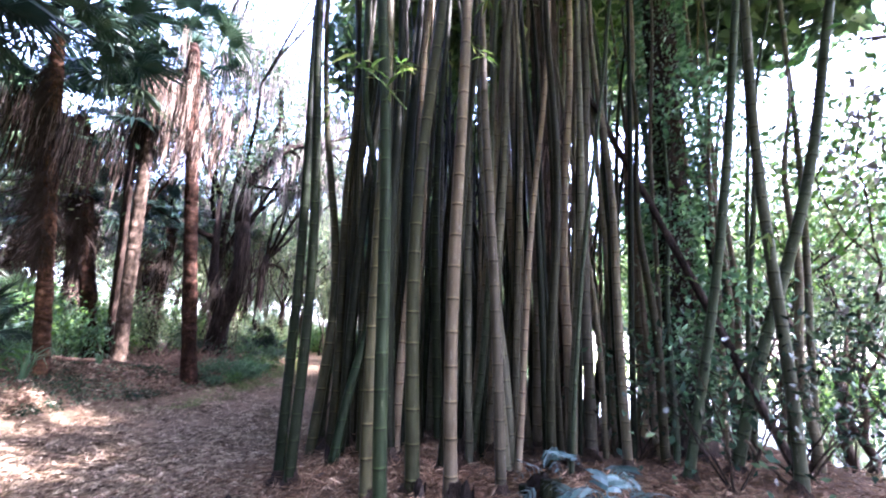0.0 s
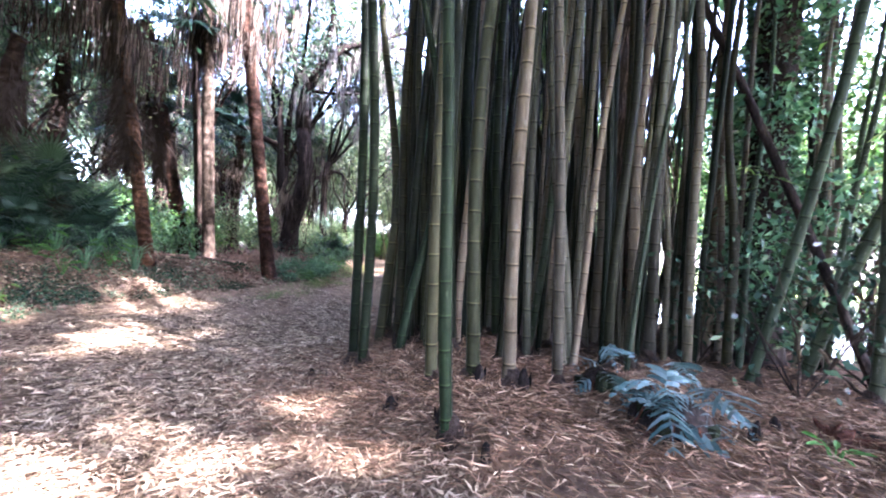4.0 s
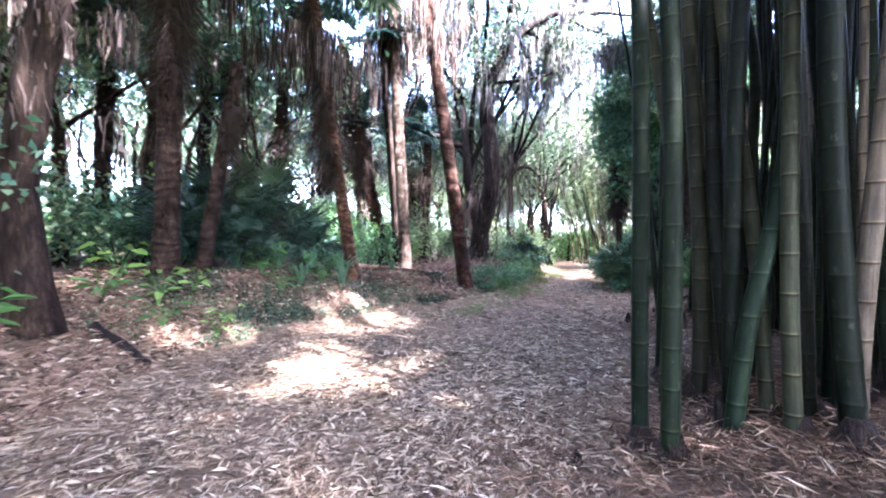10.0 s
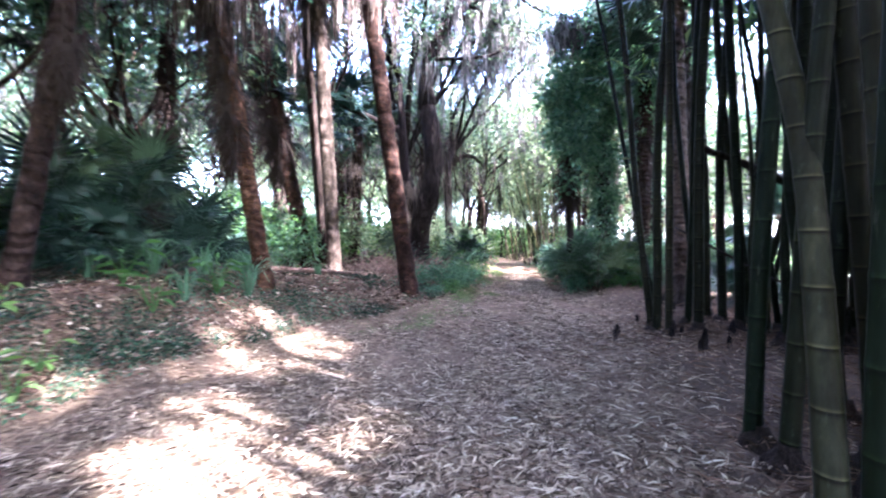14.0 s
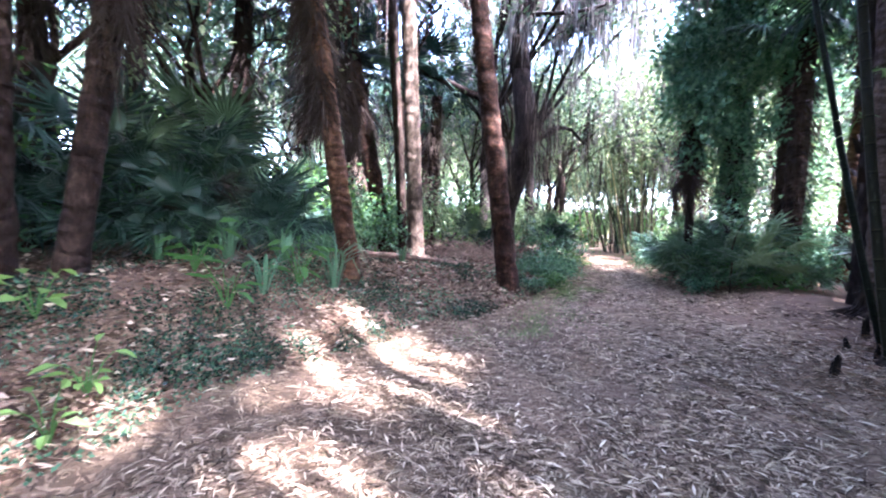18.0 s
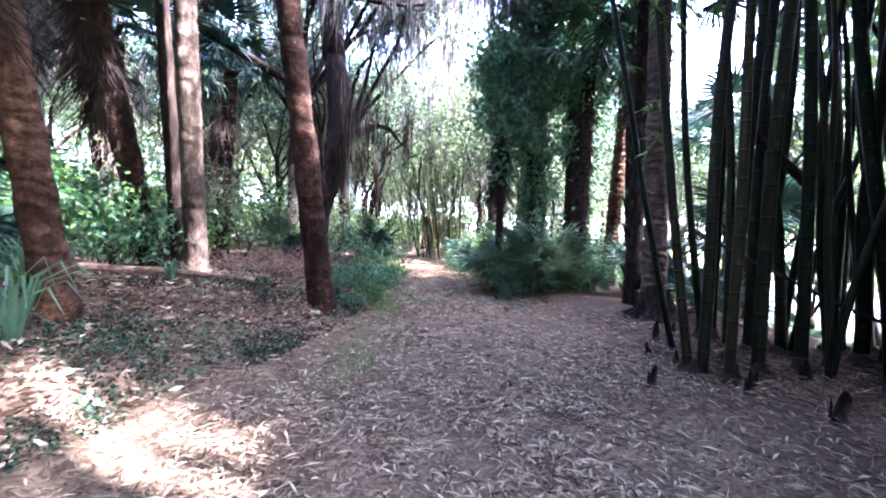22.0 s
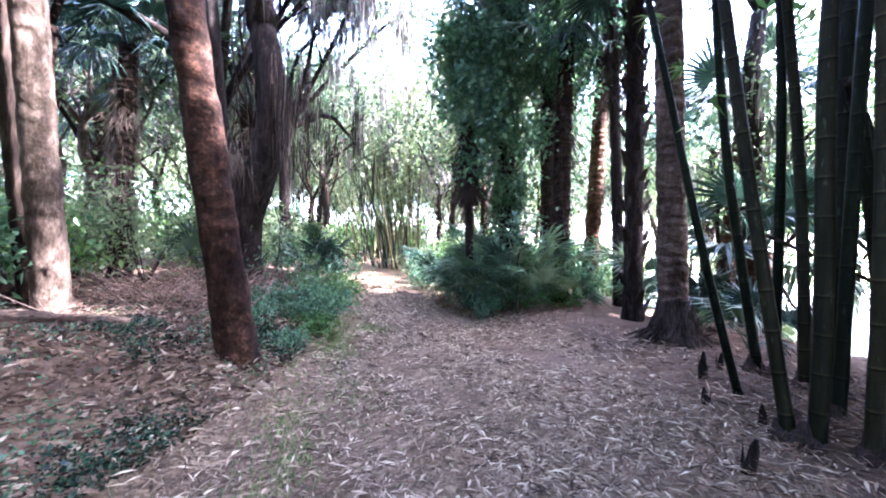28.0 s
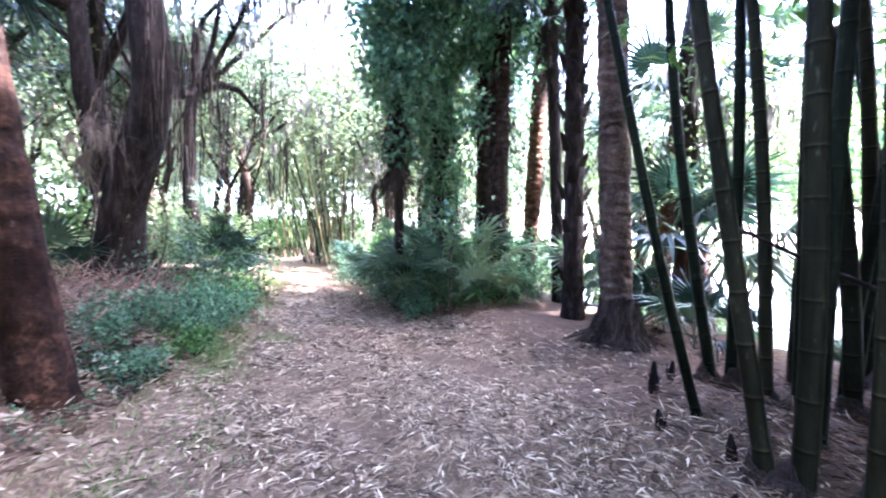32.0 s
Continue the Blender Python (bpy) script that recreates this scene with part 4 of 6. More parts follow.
def oak():
    """The dark oak with crooked limbs, moss and creepers."""
    random.seed(31)
    base = on(-8.3, 16.0, -0.1)
    t = thing("oak_tree", "dark crooked oak with mossy limbs and creepers", "tree", "", base)
    g, tips = Geo(), []
    R = Vector((0.88, 0.47, 0))
    bole = [Vector(p) for p in ((0, 0, 0), (0.06, -0.06, 0.35), (0.12, -0.12, 0.8), (0.22, -0.22, 1.4), (0.46, -0.4, 2.0), (0.68, -0.52, 2.6), (0.8, -0.58, 3.2), (0.82, -0.6, 3.8), (0.75, -0.58, 4.5), (0.58, -0.5, 5.2), (0.45, -0.4, 5.9))]
    g.tube(bole, (0.6, 0.45, 0.37, 0.33, 0.32, 0.31, 0.3, 0.29, 0.28, 0.26, 0.24), 14, wob=0.08)
    part("trunk", g.mesh("trunk", M_OAK, True), t)
    g = Geo()
    f = bole[-1]
    main = [bole[-2], f, f + R * 0.1 + Vector((0, 0, 0.9)), f + R * 0.55 + Vector((0, 0, 1.9)), f + R * 1.3 + Vector((0, 0, 2.8)), f + R * 2.4 + Vector((0, 0, 3.4)), f + R * 3.9 + Vector((0, 0.2, 3.5))]
    g.tube(main, (0.3, 0.25, 0.22, 0.19, 0.15, 0.12, 0.08), 9, wob=0.05)
    limb(g, main[3], (0.1, 0, 1), 3.0, 0.13, 2, tips)
    limb(g, main[5], R + Vector((0, 0, 0.4)), 2.4, 0.1, 2, tips)
    limb(g, main[6], R + Vector((0, 0, -0.1)), 2.0, 0.07, 1, tips)
    limb(g, main[2], R + Vector((0, -0.3, 0.15)), 2.2, 0.07, 2, tips)
    limb(g, main[4], R + Vector((0, 0.4, -0.25)), 2.4, 0.07, 2, tips)
    limb(g, main[5], R + Vector((0, -0.4, -0.5)), 2.0, 0.06, 2, tips)
    part("limb", g.mesh("limb", M_OAK, True), t)
    g = Geo()
    left = [bole[3], Vector((-0.1, -0.25, 2.3)), Vector((-0.32, -0.3, 3.3)), Vector((-0.42, -0.3, 4.6)), Vector((-0.6, -0.2, 6.4))]
    g.tube(left, (0.24, 0.19, 0.16, 0.14, 0.1), 10, wob=0.07)
    limb(g, left[3], -R + Vector((0, 0, 0.3)), 3.0, 0.12, 2, tips)
    limb(g, left[4], (-0.2, 0.2, 1), 2.2, 0.1, 2, tips)
    part("limb", g.mesh("limb", M_OAK, True), t)
    g = Geo()
    arch = [Vector((0.8, -0.5, 3.3)), R * 1.2 + Vector((0, -0.4, 3.5)), R * 1.7 + Vector((0.05, -0.4, 3.8)), R * 2.1 + Vector((0, -0.5, 3.75)), R * 2.5 + Vector((0, -0.5, 3.35))]
    g.tube(arch, (0.11, 0.08, 0.07, 0.055, 0.025), 7, wob=0.15)
    part("limb", g.mesh("limb", M_OAK, True), t)
    part("crown", crown_mesh(tips, 9000, 0.5, 0.12, M_LEAF, base, False), t)
    part("hanging_moss", moss_mesh(tips + main[4:], 5200, 1.2), t, "grey strands of hanging moss")
    g = Geo()
    for i in range(16):
        a, z0 = random.uniform(0, 6.28), random.uniform(1.5, 5.5)
        p = Vector((0.3 + math.cos(a) * 0.4, -0.35 + math.sin(a) * 0.4, z0))
        pts = [p]
        for k in range(6):
            p = p + Vector((random.gauss(0, 0.1), random.gauss(0, 0.1), -z0 / 6.3))
            pts.append(p)
        g.tube(pts, [random.uniform(0.005, 0.012)] * 7, 4)
    part("creeper", g.mesh("creeper", M_ROOT), t, "dry hanging creepers")
    strands = [(1.1 + random.uniform(-0.1, 1.1), -0.5 + random.gauss(0, 0.3), random.uniform(2.2, 4.6)) for i in range(40)]
    part("creeper", moss_mesh(strands, 520, 1.7, "creeper", 0.008, M_DEADFAN), t, "curtain of dry brown hanging vines")
    for k in range(9):
        frond(t, Vector((random.gauss(0.0, 0.12), -0.5 + random.gauss(0, 0.1), random.uniform(2.7, 3.3))), random.uniform(3.6, 6.2), radians(random.uniform(-80, -35)), random.uniform(0.5, 0.8), True, dry=PALE_DEADS)
    return t


oak()


def tree(x, y, height, r, label, seed, leaf=0.14, count=3500, spread=0.7, mat=None, bark=None, lean=(0, 0), fork=0.5, moss=0, depth=3, veil=0, gaps=True):
    """A broadleaf tree: trunk, forking limbs, a crown of leaves."""
    random.seed(seed)
    base = on(x, y, -0.08)
    t = thing("tree", label, "tree", "trees of the wood", base)
    g, tips = Geo(), []
    zt = height * fork
    pts = [Vector((lean[0] * z + random.gauss(0, 0.05), lean[1] * z + random.gauss(0, 0.05), z)) for z in np.linspace(0, zt, 7)]
    g.tube(pts, [r * q for q in (1.4, 1.05, 0.95, 0.9, 0.85, 0.8, 0.75)], 10, wob=0.05)
    part("trunk", g.mesh("trunk", bark or M_GREY, True), t)
    for k in range(3):
        g = Geo()
        a = k * 2.1 + random.uniform(-0.4, 0.4)
        limb(g, pts[-1], (math.cos(a) * 0.6, math.sin(a) * 0.6, 1), height * (1 - fork) * 0.5, r * 0.42, depth - 1, tips)
        part("limb", g.mesh("limb", bark or M_GREY, True), t)
    part("crown", crown_mesh(tips, count, spread, leaf, mat or M_LEAF, base, gaps), t)
    if veil:
        ends = np.array([tuple(tips[random.randrange(len(tips))]) for k in range(veil)]) + rng.normal(size=(veil, 3)) * 0.35
        k, drop = np.repeat(np.arange(veil), 42), rng.uniform(0, 1, veil * 42)
        c = ends[k] + rng.normal(size=(len(k), 3)) * np.array([0.13, 0.13, 0.05])
        c[:, 2] -= drop * np.minimum(rng.uniform(1.0, 4.0, veil)[k], np.maximum(ends[k, 2] - 0.5, 0.3))
        c = c[shaded(c + np.array(base))]
        part("vine", quads("vine", leaf_quads(c, rng.normal(size=(len(c), 3)) + np.array([0, 0, -1.2]), rng.uniform(0.6, 1.3, len(c)) * leaf, rng.uniform(0.6, 1.2, len(c)) * leaf * 0.5), (M_MOSS, M_HAZYLEAF, M_HAZYLEAF)[seed % 3]), t, "curtain of hanging climbers")
    if moss:
        part("hanging_moss", moss_mesh(tips, moss, 1.3), t, "grey strands of hanging moss")
    return t


# the forked tree on the bank
def forked_tree():
    random.seed(3)
    base = on(-7.1, 3.2, -0.06)
    t = thing("tree", "forked tree with rough grey bark on the bank", "tree", "", base)
    tips = []
    for name, pts, rad in (("trunk", [(0, 0, 0), (-0.06, -0.03, 0.5), (-0.17, -0.1, 1.5), (-0.06, 0, 2.6), (0.25, 0.16, 3.9), (0.5, 0.3, 5.4), (0.6, 0.35, 7.0)], (0.26, 0.19, 0.17, 0.17, 0.17, 0.14, 0.1)), ("trunk", [(-0.24, -0.14, 0), (-0.42, -0.25, 0.6), (-0.75, -0.44, 1.7), (-0.95, -0.55, 3.0), (-1.05, -0.65, 5.0), (-1.05, -0.8, 7.0)], (0.2, 0.15, 0.14, 0.14, 0.12, 0.08))):
        g = Geo()
        g.tube(pts, rad, 11, wob=0.06)
        part(name, g.mesh(name, M_GREY, True), t)
        g = Geo()
        limb(g, pts[-1], (0.3, 0.2, 1), 3.0, 0.09, 2, tips)
        limb(g, pts[-2], (-0.6, -0.4, 1), 2.6, 0.08, 2, tips)
        part("limb", g.mesh("limb", M_GREY, True), t)
    part("crown", crown_mesh(tips, 4200, 0.7, 0.16, M_LEAF, base), t)
    part("hanging_moss", moss_mesh(tips, 1600, 1.4), t, "grey strands of hanging moss")
    strips = [(0.02 + 0.13 * (z - 2.2) + random.gauss(0, 0.13), 0.02 + 0.08 * (z - 2.2) + random.gauss(0, 0.13), z) for z in np.linspace(2.4, 5.6, 60)]
    strips += [(-0.88 - 0.05 * (z - 2.2) + random.gauss(0, 0.1), -0.5 - 0.05 * (z - 2.2) + random.gauss(0, 0.1), z) for z in np.linspace(2.6, 5.6, 36)]
    part("hanging_moss", moss_mesh(strips, 1100, 0.6, width=0.014, mat=M_DEADFAN), t, "peeling straw-brown leaf bases")


forked_tree()

# ---- the wood behind ----
def wood(seed, count, gap, box, test, low, high, crown_low, **kw):
    """Trees scattered over a stretch of the plan."""
    random.seed(seed)
    spots = []
    for i in range(4000):
        x, y = random.uniform(*box[0]), random.uniform(*box[1])
        if len(spots) >= count:
            break
        if test(x - float(centre(y)), x, y) and not any((x - u) ** 2 + (y - v) ** 2 < gap * gap for u, v in spots):
            spots.append((x, y))
    kinds = kw.pop("kinds")
    for i, (x, y) in enumerate(spots):
        random.seed(seed * 50 + i)
        tree(x, y, random.uniform(low, high), random.uniform(0.07, 0.16), kw.get("label", "leafy tree with a grey trunk in the wood"), seed * 50 + i, leaf=kw["leaf"], count=kw["leaves"], spread=kw["spread"], mat=kinds[i % len(kinds)],
             lean=(random.gauss(0, 0.07), random.gauss(0, 0.07)), fork=random.uniform(*crown_low), moss=kw.get("moss", 0) if i % 2 == 0 else 0, depth=3, bark=(M_GREY, M_PALM, M_GREY, M_PALE)[i % 4], veil=kw.get("veil", 0))


wood(71, 34, 1.8, ((-22, -9.8), (-2, 22)), lambda d, x, y: not (-10.6 < x and 4 < y < 14), 6, 10, (0.32, 0.5), veil=14, leaf=0.17, leaves=2600, spread=0.65, kinds=(M_LEAF, M_VINE, M_LEAF, M_HAZYLEAF), moss=600)
wood(72, 16, 1.8, ((-15, -7.2), (17.5, 31)), lambda d, x, y: d < -2.4, 7, 12, (0.25, 0.45), veil=18, leaf=0.17, leaves=2400, spread=0.65, kinds=(M_HAZYLEAF, M_LEAF), moss=700)
wood(73, 46, 3.0, ((-48, 30), (-4, 62)), lambda d, x, y: (x < -22 or y > 32) and not (-10.5 < x < -4.5 and y < 34), 9, 15, (0.12, 0.3), leaf=0.34, leaves=2600, spread=1.15, kinds=(M_HAZYLEAF, M_LEAF, M_HAZYLEAF), moss=300)
wood(74, 12, 2.0, ((-3.0, 3.5), (18, 34)), lambda d, x, y: d > 2.6, 7, 12, (0.2, 0.4), veil=26, leaf=0.18, leaves=2400, spread=0.65, kinds=(M_HAZYLEAF, M_LEAF), moss=500)
wood(75, 16, 3.0, ((15, 36), (2, 36)), lambda d, x, y: x > 16 or y < 8, 7, 12, (0.12, 0.3), leaf=0.3, leaves=2600, spread=1.0, kinds=(M_LEAF, M_HERB))
wood(81, 16, 2.4, ((15, 34), (27, 46)), lambda d, x, y: True, 8, 13, (0.06, 0.2), leaf=0.34, leaves=3000, spread=1.2, kinds=(M_HAZYLEAF, M_LEAF))
wood(78, 8, 2.0, ((6.5, 14), (9.5, 16)), lambda d, x, y: True, 5, 8, (0.15, 0.35), leaf=0.16, leaves=2200, spread=0.6, kinds=(M_LEAF, M_HERB))

for k, (x, y, h) in enumerate(((6.5, 9.0, 7.0), (7.6, 8.2, 7.5), (8.6, 10.6, 8.5), (6.0, 11.0, 6.5), (9.5, 9.0, 9.0))):
    tree(x, y, h, 0.1, "light green leafy tree beyond the bamboo", 1010 + k, leaf=0.15, count=2200, spread=0.7, mat=(M_HAZYLEAF, M_HERB)[k % 2], fork=0.3, veil=10)
wood(80, 5, 1.3, ((2.4, 4.4), (14.0, 21)), lambda d, x, y: True, 4.5, 6.5, (0.12, 0.3), leaf=0.13, leaves=1500, spread=0.5, kinds=(M_HAZYLEAF,), moss=150)
for k, (x, y) in enumerate(((-12.7, 7.0), (-12.4, 9.0), (-13.2, 5.2), (-11.7, 2.6))):
    tree(x, y, 7.5, 0.15, "leafy tree hung with climbers behind the palms", 980 + k, leaf=0.14, count=5200, spread=0.75, mat=M_VINE, fork=0.4, moss=200, gaps=False)
wood(79, 30, 2.4, ((-30, 8), (37, 58)), lambda d, x, y: True, 9, 14, (0.06, 0.14), leaf=0.36, leaves=3400, spread=1.2, kinds=(M_HAZYLEAF, M_HAZYLEAF, M_LEAF), moss=200)
# unseen trees added behind the camera, to cut the light on what faces it
wood(77, 9, 1.6, ((-14, -5.5), (-6, -1.6)), lambda d, x, y: True, 7, 10, (0.2, 0.35), leaf=0.2, leaves=4200, spread=0.8, kinds=(M_LEAF, M_VINE))
wood(76, 24, 2.2, ((-26, 16), (-22, -4.5)), lambda d, x, y: True, 7, 12, (0.1, 0.3), leaf=0.3, leaves=2600, spread=0.9, kinds=(M_LEAF, M_VINE))

for k, (x, y) in enumerate(((-3.6, 26.5), (-2.8, 28.5), (-8.6, 25.5), (-9.2, 28.5), (-3.2, 23.5))):
    tree(x, y, 9.0, 0.13, "pale green tree hung with dry vines beside the path", 990 + k, leaf=0.16, count=2600, spread=0.7, mat=M_HAZYLEAF, fork=0.4, moss=500, veil=26)
# tall trees added out of view beside and behind the path, to block light
for k, (x, y, hgt, cx, cy, rad, n) in enumerate(((10, -3, 13, 6.0, -1.5, 4.5, 9000), (13, 8.5, 13, 6.5, 8.2, 3.6, 7000), (4, -6, 13, 1.0, -3.5, 4.5, 8000), (13, 3, 13, 7.4, 4.0, 4.0, 8000), (14, -6, 13, 2.6, -0.2, 2.8, 3500), (16, 0, 13, 13.0, 1.5, 5.0, 9000), (-7, -7, 12, -7.0, -7.0, 6.0, 6500), (-15, 0, 12, -14.0, -1.0, 6.0, 6500))):
    random.seed(900 + k)
    t = tree(x, y, hgt, 0.4, "tall broad tree added out of view to shade the path", 900 + k, count=200, fork=0.6, bark=M_OAK)
    a, d = rng.uniform(0, 6.28, n), np.sqrt(rng.uniform(0, 1, n)) * rad
    c = np.stack([cx - x + d * np.cos(a), cy - y + d * np.sin(a), rng.uniform(10.5, 13.5, n)], 1)
    c = c[shaded(c + np.array(t.location), 1.0, 0.18)]
    part("crown", quads("crown", leaf_quads(c, rng.normal(size=(len(c), 3)), rng.uniform(0.3, 0.6, len(c)), rng.uniform(0.2, 0.35, len(c))), M_LEAF), t)

# unseen crowns added overhead from the oak's and the pond's sides, to cast shade
for k, (x, y, cx, cy, rad, n) in enumerate(((2.6, 15.5, -1.7, 13.1, 2.6, 2600), (6.5, 13.0, 5.2, 13.6, 1.7, 1500),  (-13.0, 1.5, -4.8, 4.8, 4.0, 3600), (-14.6, 9.2, -9.9, 7.8, 2.6, 3000))):
    t = tree(x, y, 12, 0.22, "tall slender tree added to hold a shading crown overhead", 940 + k, count=300, fork=0.6, bark=M_OAK)
    a, d = rng.uniform(0, 6.28, n), np.sqrt(rng.uniform(0, 1, n)) * rad
    c = np.stack([cx - x + d * np.cos(a), cy - y + d * np.sin(a), rng.uniform(10.8, 13.5, n)], 1)
    c = c[shaded(c + np.array(t.location), 1.0, 0.18)]
    part("crown", quads("crown", leaf_quads(c, rng.normal(size=(len(c), 3)), rng.uniform(0.3, 0.6, len(c)), rng.uniform(0.2, 0.35, len(c))), M_LEAF), t)


def overhang(x, y, height, masses, seed):
    """A tree whose thin mossy crown hangs over the path."""
    t = tree(x, y, height, 0.2, "mossy tree with a thin pale crown over the path", seed, count=500, fork=0.45, bark=M_OAK, moss=500)
    for cx, cy, cz, r, n in masses:
        g = Geo()
        random.seed(seed + n)
        tips = []
        limb(g, (0, 0, height * 0.42), Vector((cx - x, cy - y, cz - height * 0.42)), (Vector((cx - x, cy - y, cz - height * 0.42))).length, 0.09, 2, tips, 0.25)
        part("limb", g.mesh("limb", M_OAK, True), t)
        tips += [Vector((cx - x + random.gauss(0, r * 0.5), cy - y + random.gauss(0, r * 0.5), cz + random.gauss(0, r * 0.4))) for i in range(26)]
        part("crown", crown_mesh(tips, int(n * (1.8 if seed == 964 else 1)), 0.5, 0.16 if seed == 964 else 0.12, M_LEAF if seed == 964 else M_HAZYLEAF, t.location), t)
        part("hanging_moss", moss_mesh(tips, n // 2, 1.3), t, "grey strands of hanging moss")


overhang(-8.8, 20.5, 11, ((-6.6, 20.5, 7.6, 2.0, 2400), (-5.4, 22.0, 9.2, 2.0, 2000)), 961)
overhang(-9.8, 18.2, 10, ((-7.2, 16.6, 8.2, 1.8, 2600), (-6.9, 18.4, 9.4, 1.8, 2200), (-8.8, 15.6, 9.2, 1.8, 2400), (-8.2, 15.0, 11.0, 1.9, 2600), (-7.0, 17.2, 11.4, 1.9, 2600), (-7.6, 13.6, 10.4, 1.6, 2200), (-9.8, 13.8, 10.0, 1.8, 2200)), 964)
overhang(-2.0, 23.0, 10, ((-4.2, 23.0, 7.0, 1.9, 2000), (-5.0, 24.5, 9.8, 2.2, 2000)), 962)
overhang(-9.2, 27.0, 11, ((-7.2, 27.5, 6.6, 2.0, 2200), (-6.2, 28.0, 9.6, 2.4, 2200)), 963)


# ---- vine-hung trees ----
def vine_tree(x, y, lx, ly, r, height, label, leaves, seed, mass=(), reach=0.28, leaf=0.12, bark=None):
    random.seed(seed)
    base = on(x, y, -0.06)
    t = thing("tree", label, "tree", "vine-covered trees", base)
    me, top, pts = trunk_mesh((0, 0, 0), (lx, ly), r, height, bark or M_OAK, 1.5)
    part("trunk", me, t)
    n = leaves
    k = rng.uniform(0.03, 1, n)
    a = rng.uniform(0, 6.28, n)
    d = r + np.abs(rng.normal(0, reach * 0.5, n)) * (0.6 + 0.6 * np.sin(k * 21 + a))
    c = np.stack([lx * k * height + d * np.cos(a), ly * k * height + d * np.sin(a), k * height], 1)
    if y < 10:
        keep = shaded(c + np.array(base), 0.8)
        c, a = c[keep], a[keep]
        n = len(c)
    q = leaf_quads(c, np.stack([np.cos(a), np.sin(a), rng.uniform(-1.2, 0.2, n)], 1), rng.uniform(0.6, 1.3, n) * leaf, rng.uniform(0.5, 1.0, n) * leaf * 0.8)
    part("vine", quads("vine", q, M_VINE), t, "glossy dark green climbing leaves")
    for mx, my, mz, s, cnt in mass:
        c = rng.normal(size=(cnt, 3))
        c = unit(c) * (rng.uniform(0.35, 1, (cnt, 1)) ** 0.5) * s * np.array([1, 1, 0.75]) + np.array([mx - x, my - y, mz - base.z])
        c += rng.normal(size=(cnt, 3)) * 0.18
        c = c[shaded(c + np.array(base), 0.6)] if y < 10 else c
        q = leaf_quads(c, rng.normal(size=(len(c), 3)) + np.array([0, 0, -0.9]), rng.uniform(0.6, 1.3, len(c)) * leaf * 1.25, rng.uniform(0.5, 1.0, len(c)) * leaf * 0.9)
        part("foliage", quads("foliage", q, M_FOLIAGE), t, "overhanging mass of dark green leaves")
    return t


vine_tree(-2.3, 16.8, -0.05, 0.01, 0.22, 7.5, "tree smothered in dark green climbers beside the path", 5000, 51, ((-3.0, 16.4, 5.0, 0.75, 1300), (-3.3, 16.3, 5.9, 0.85, 1700), (-3.0, 16.5, 6.9, 1.0, 1900), (-2.1, 16.5, 7.7, 1.2, 2300), (-1.6, 16.6, 6.2, 1.2, 1900), (-2.3, 16.1, 5.6, 0.9, 1300), (-2.4, 16.6, 2.8, 0.5, 500), (-1.2, 16.4, 5.2, 0.9, 900), (-0.9, 16.2, 7.4, 1.3, 1700), (-0.3, 16.2, 6.2, 1.0, 900), (-2.2, 16.2, 3.9, 0.55, 600), (-3.7, 16.3, 5.7, 0.6, 900), (-3.4, 16.2, 4.7, 0.75, 1700), (-3.1, 16.1, 4.0, 0.5, 700), (-3.3, 16.2, 3.2, 0.35, 300)))
vine_tree(-1.0, 17.0, -0.05, 0.015, 0.17, 7.0, "thin tree wrapped in green climbers", 3200, 52)
vine_tree(3.55, 6.2, 0.0, 0.0, 0.27, 12.0, "thick dark trunk wrapped in climbing leaves behind the bamboo", 8000, 53, ((3.4, 5.9, 3.4, 0.5, 260), (3.7, 5.8, 5.2, 0.7, 450), (3.3, 5.8, 1.6, 0.45, 260), (4.0, 5.9, 2.4, 0.5, 260)), reach=0.42, leaf=0.1)


# a fan palm and dry fronds in the climbers' mass
palm(-1.35, 16.9, -0.03, -0.02, 0.17, 5.9, "fan palm with a dry skirt among the climbers", M_PALM, green=18, dead=18, skirt=1.6, size=0.95)
palm(-3.3, 16.4, -0.03, -0.02, 0.1, 5.0, "low fan palm with dark drooping fronds among the climbers", M_OAK, green=0, dead=56, skirt=1.5, size=1.1)


def root_trunk():
    random.seed(61)
    base = on(1.9, 6.7, -0.08)
    t = thing("tree", "thick dark trunk wrapped in hanging fibrous roots", "tree", "", base)
    me, top, pts = trunk_mesh((0, 0, 0), (-0.03, 0.01), 0.28, 12, M_ROOT, 1.3)
    part("trunk", me, t)
    g = Geo()
    for i in range(70):
        a, z0 = random.uniform(2.6, 6.6), random.uniform(2, 6)
        p = Vector((math.cos(a) * 0.34 + 0.1, math.sin(a) * 0.34, z0))
        pl = [p]
        for k in range(7):
            p = p + Vector((random.gauss(0, 0.06), random.gauss(0, 0.06), -random.uniform(0.2, 0.55)))
            pl.append(p)
        g.tube(pl, [random.uniform(0.006, 0.016)] * 8, 4)
    part("hanging_root", g.mesh("hanging_root", M_DEADWOOD), t, "tangle of thin grey hanging roots")


root_trunk()


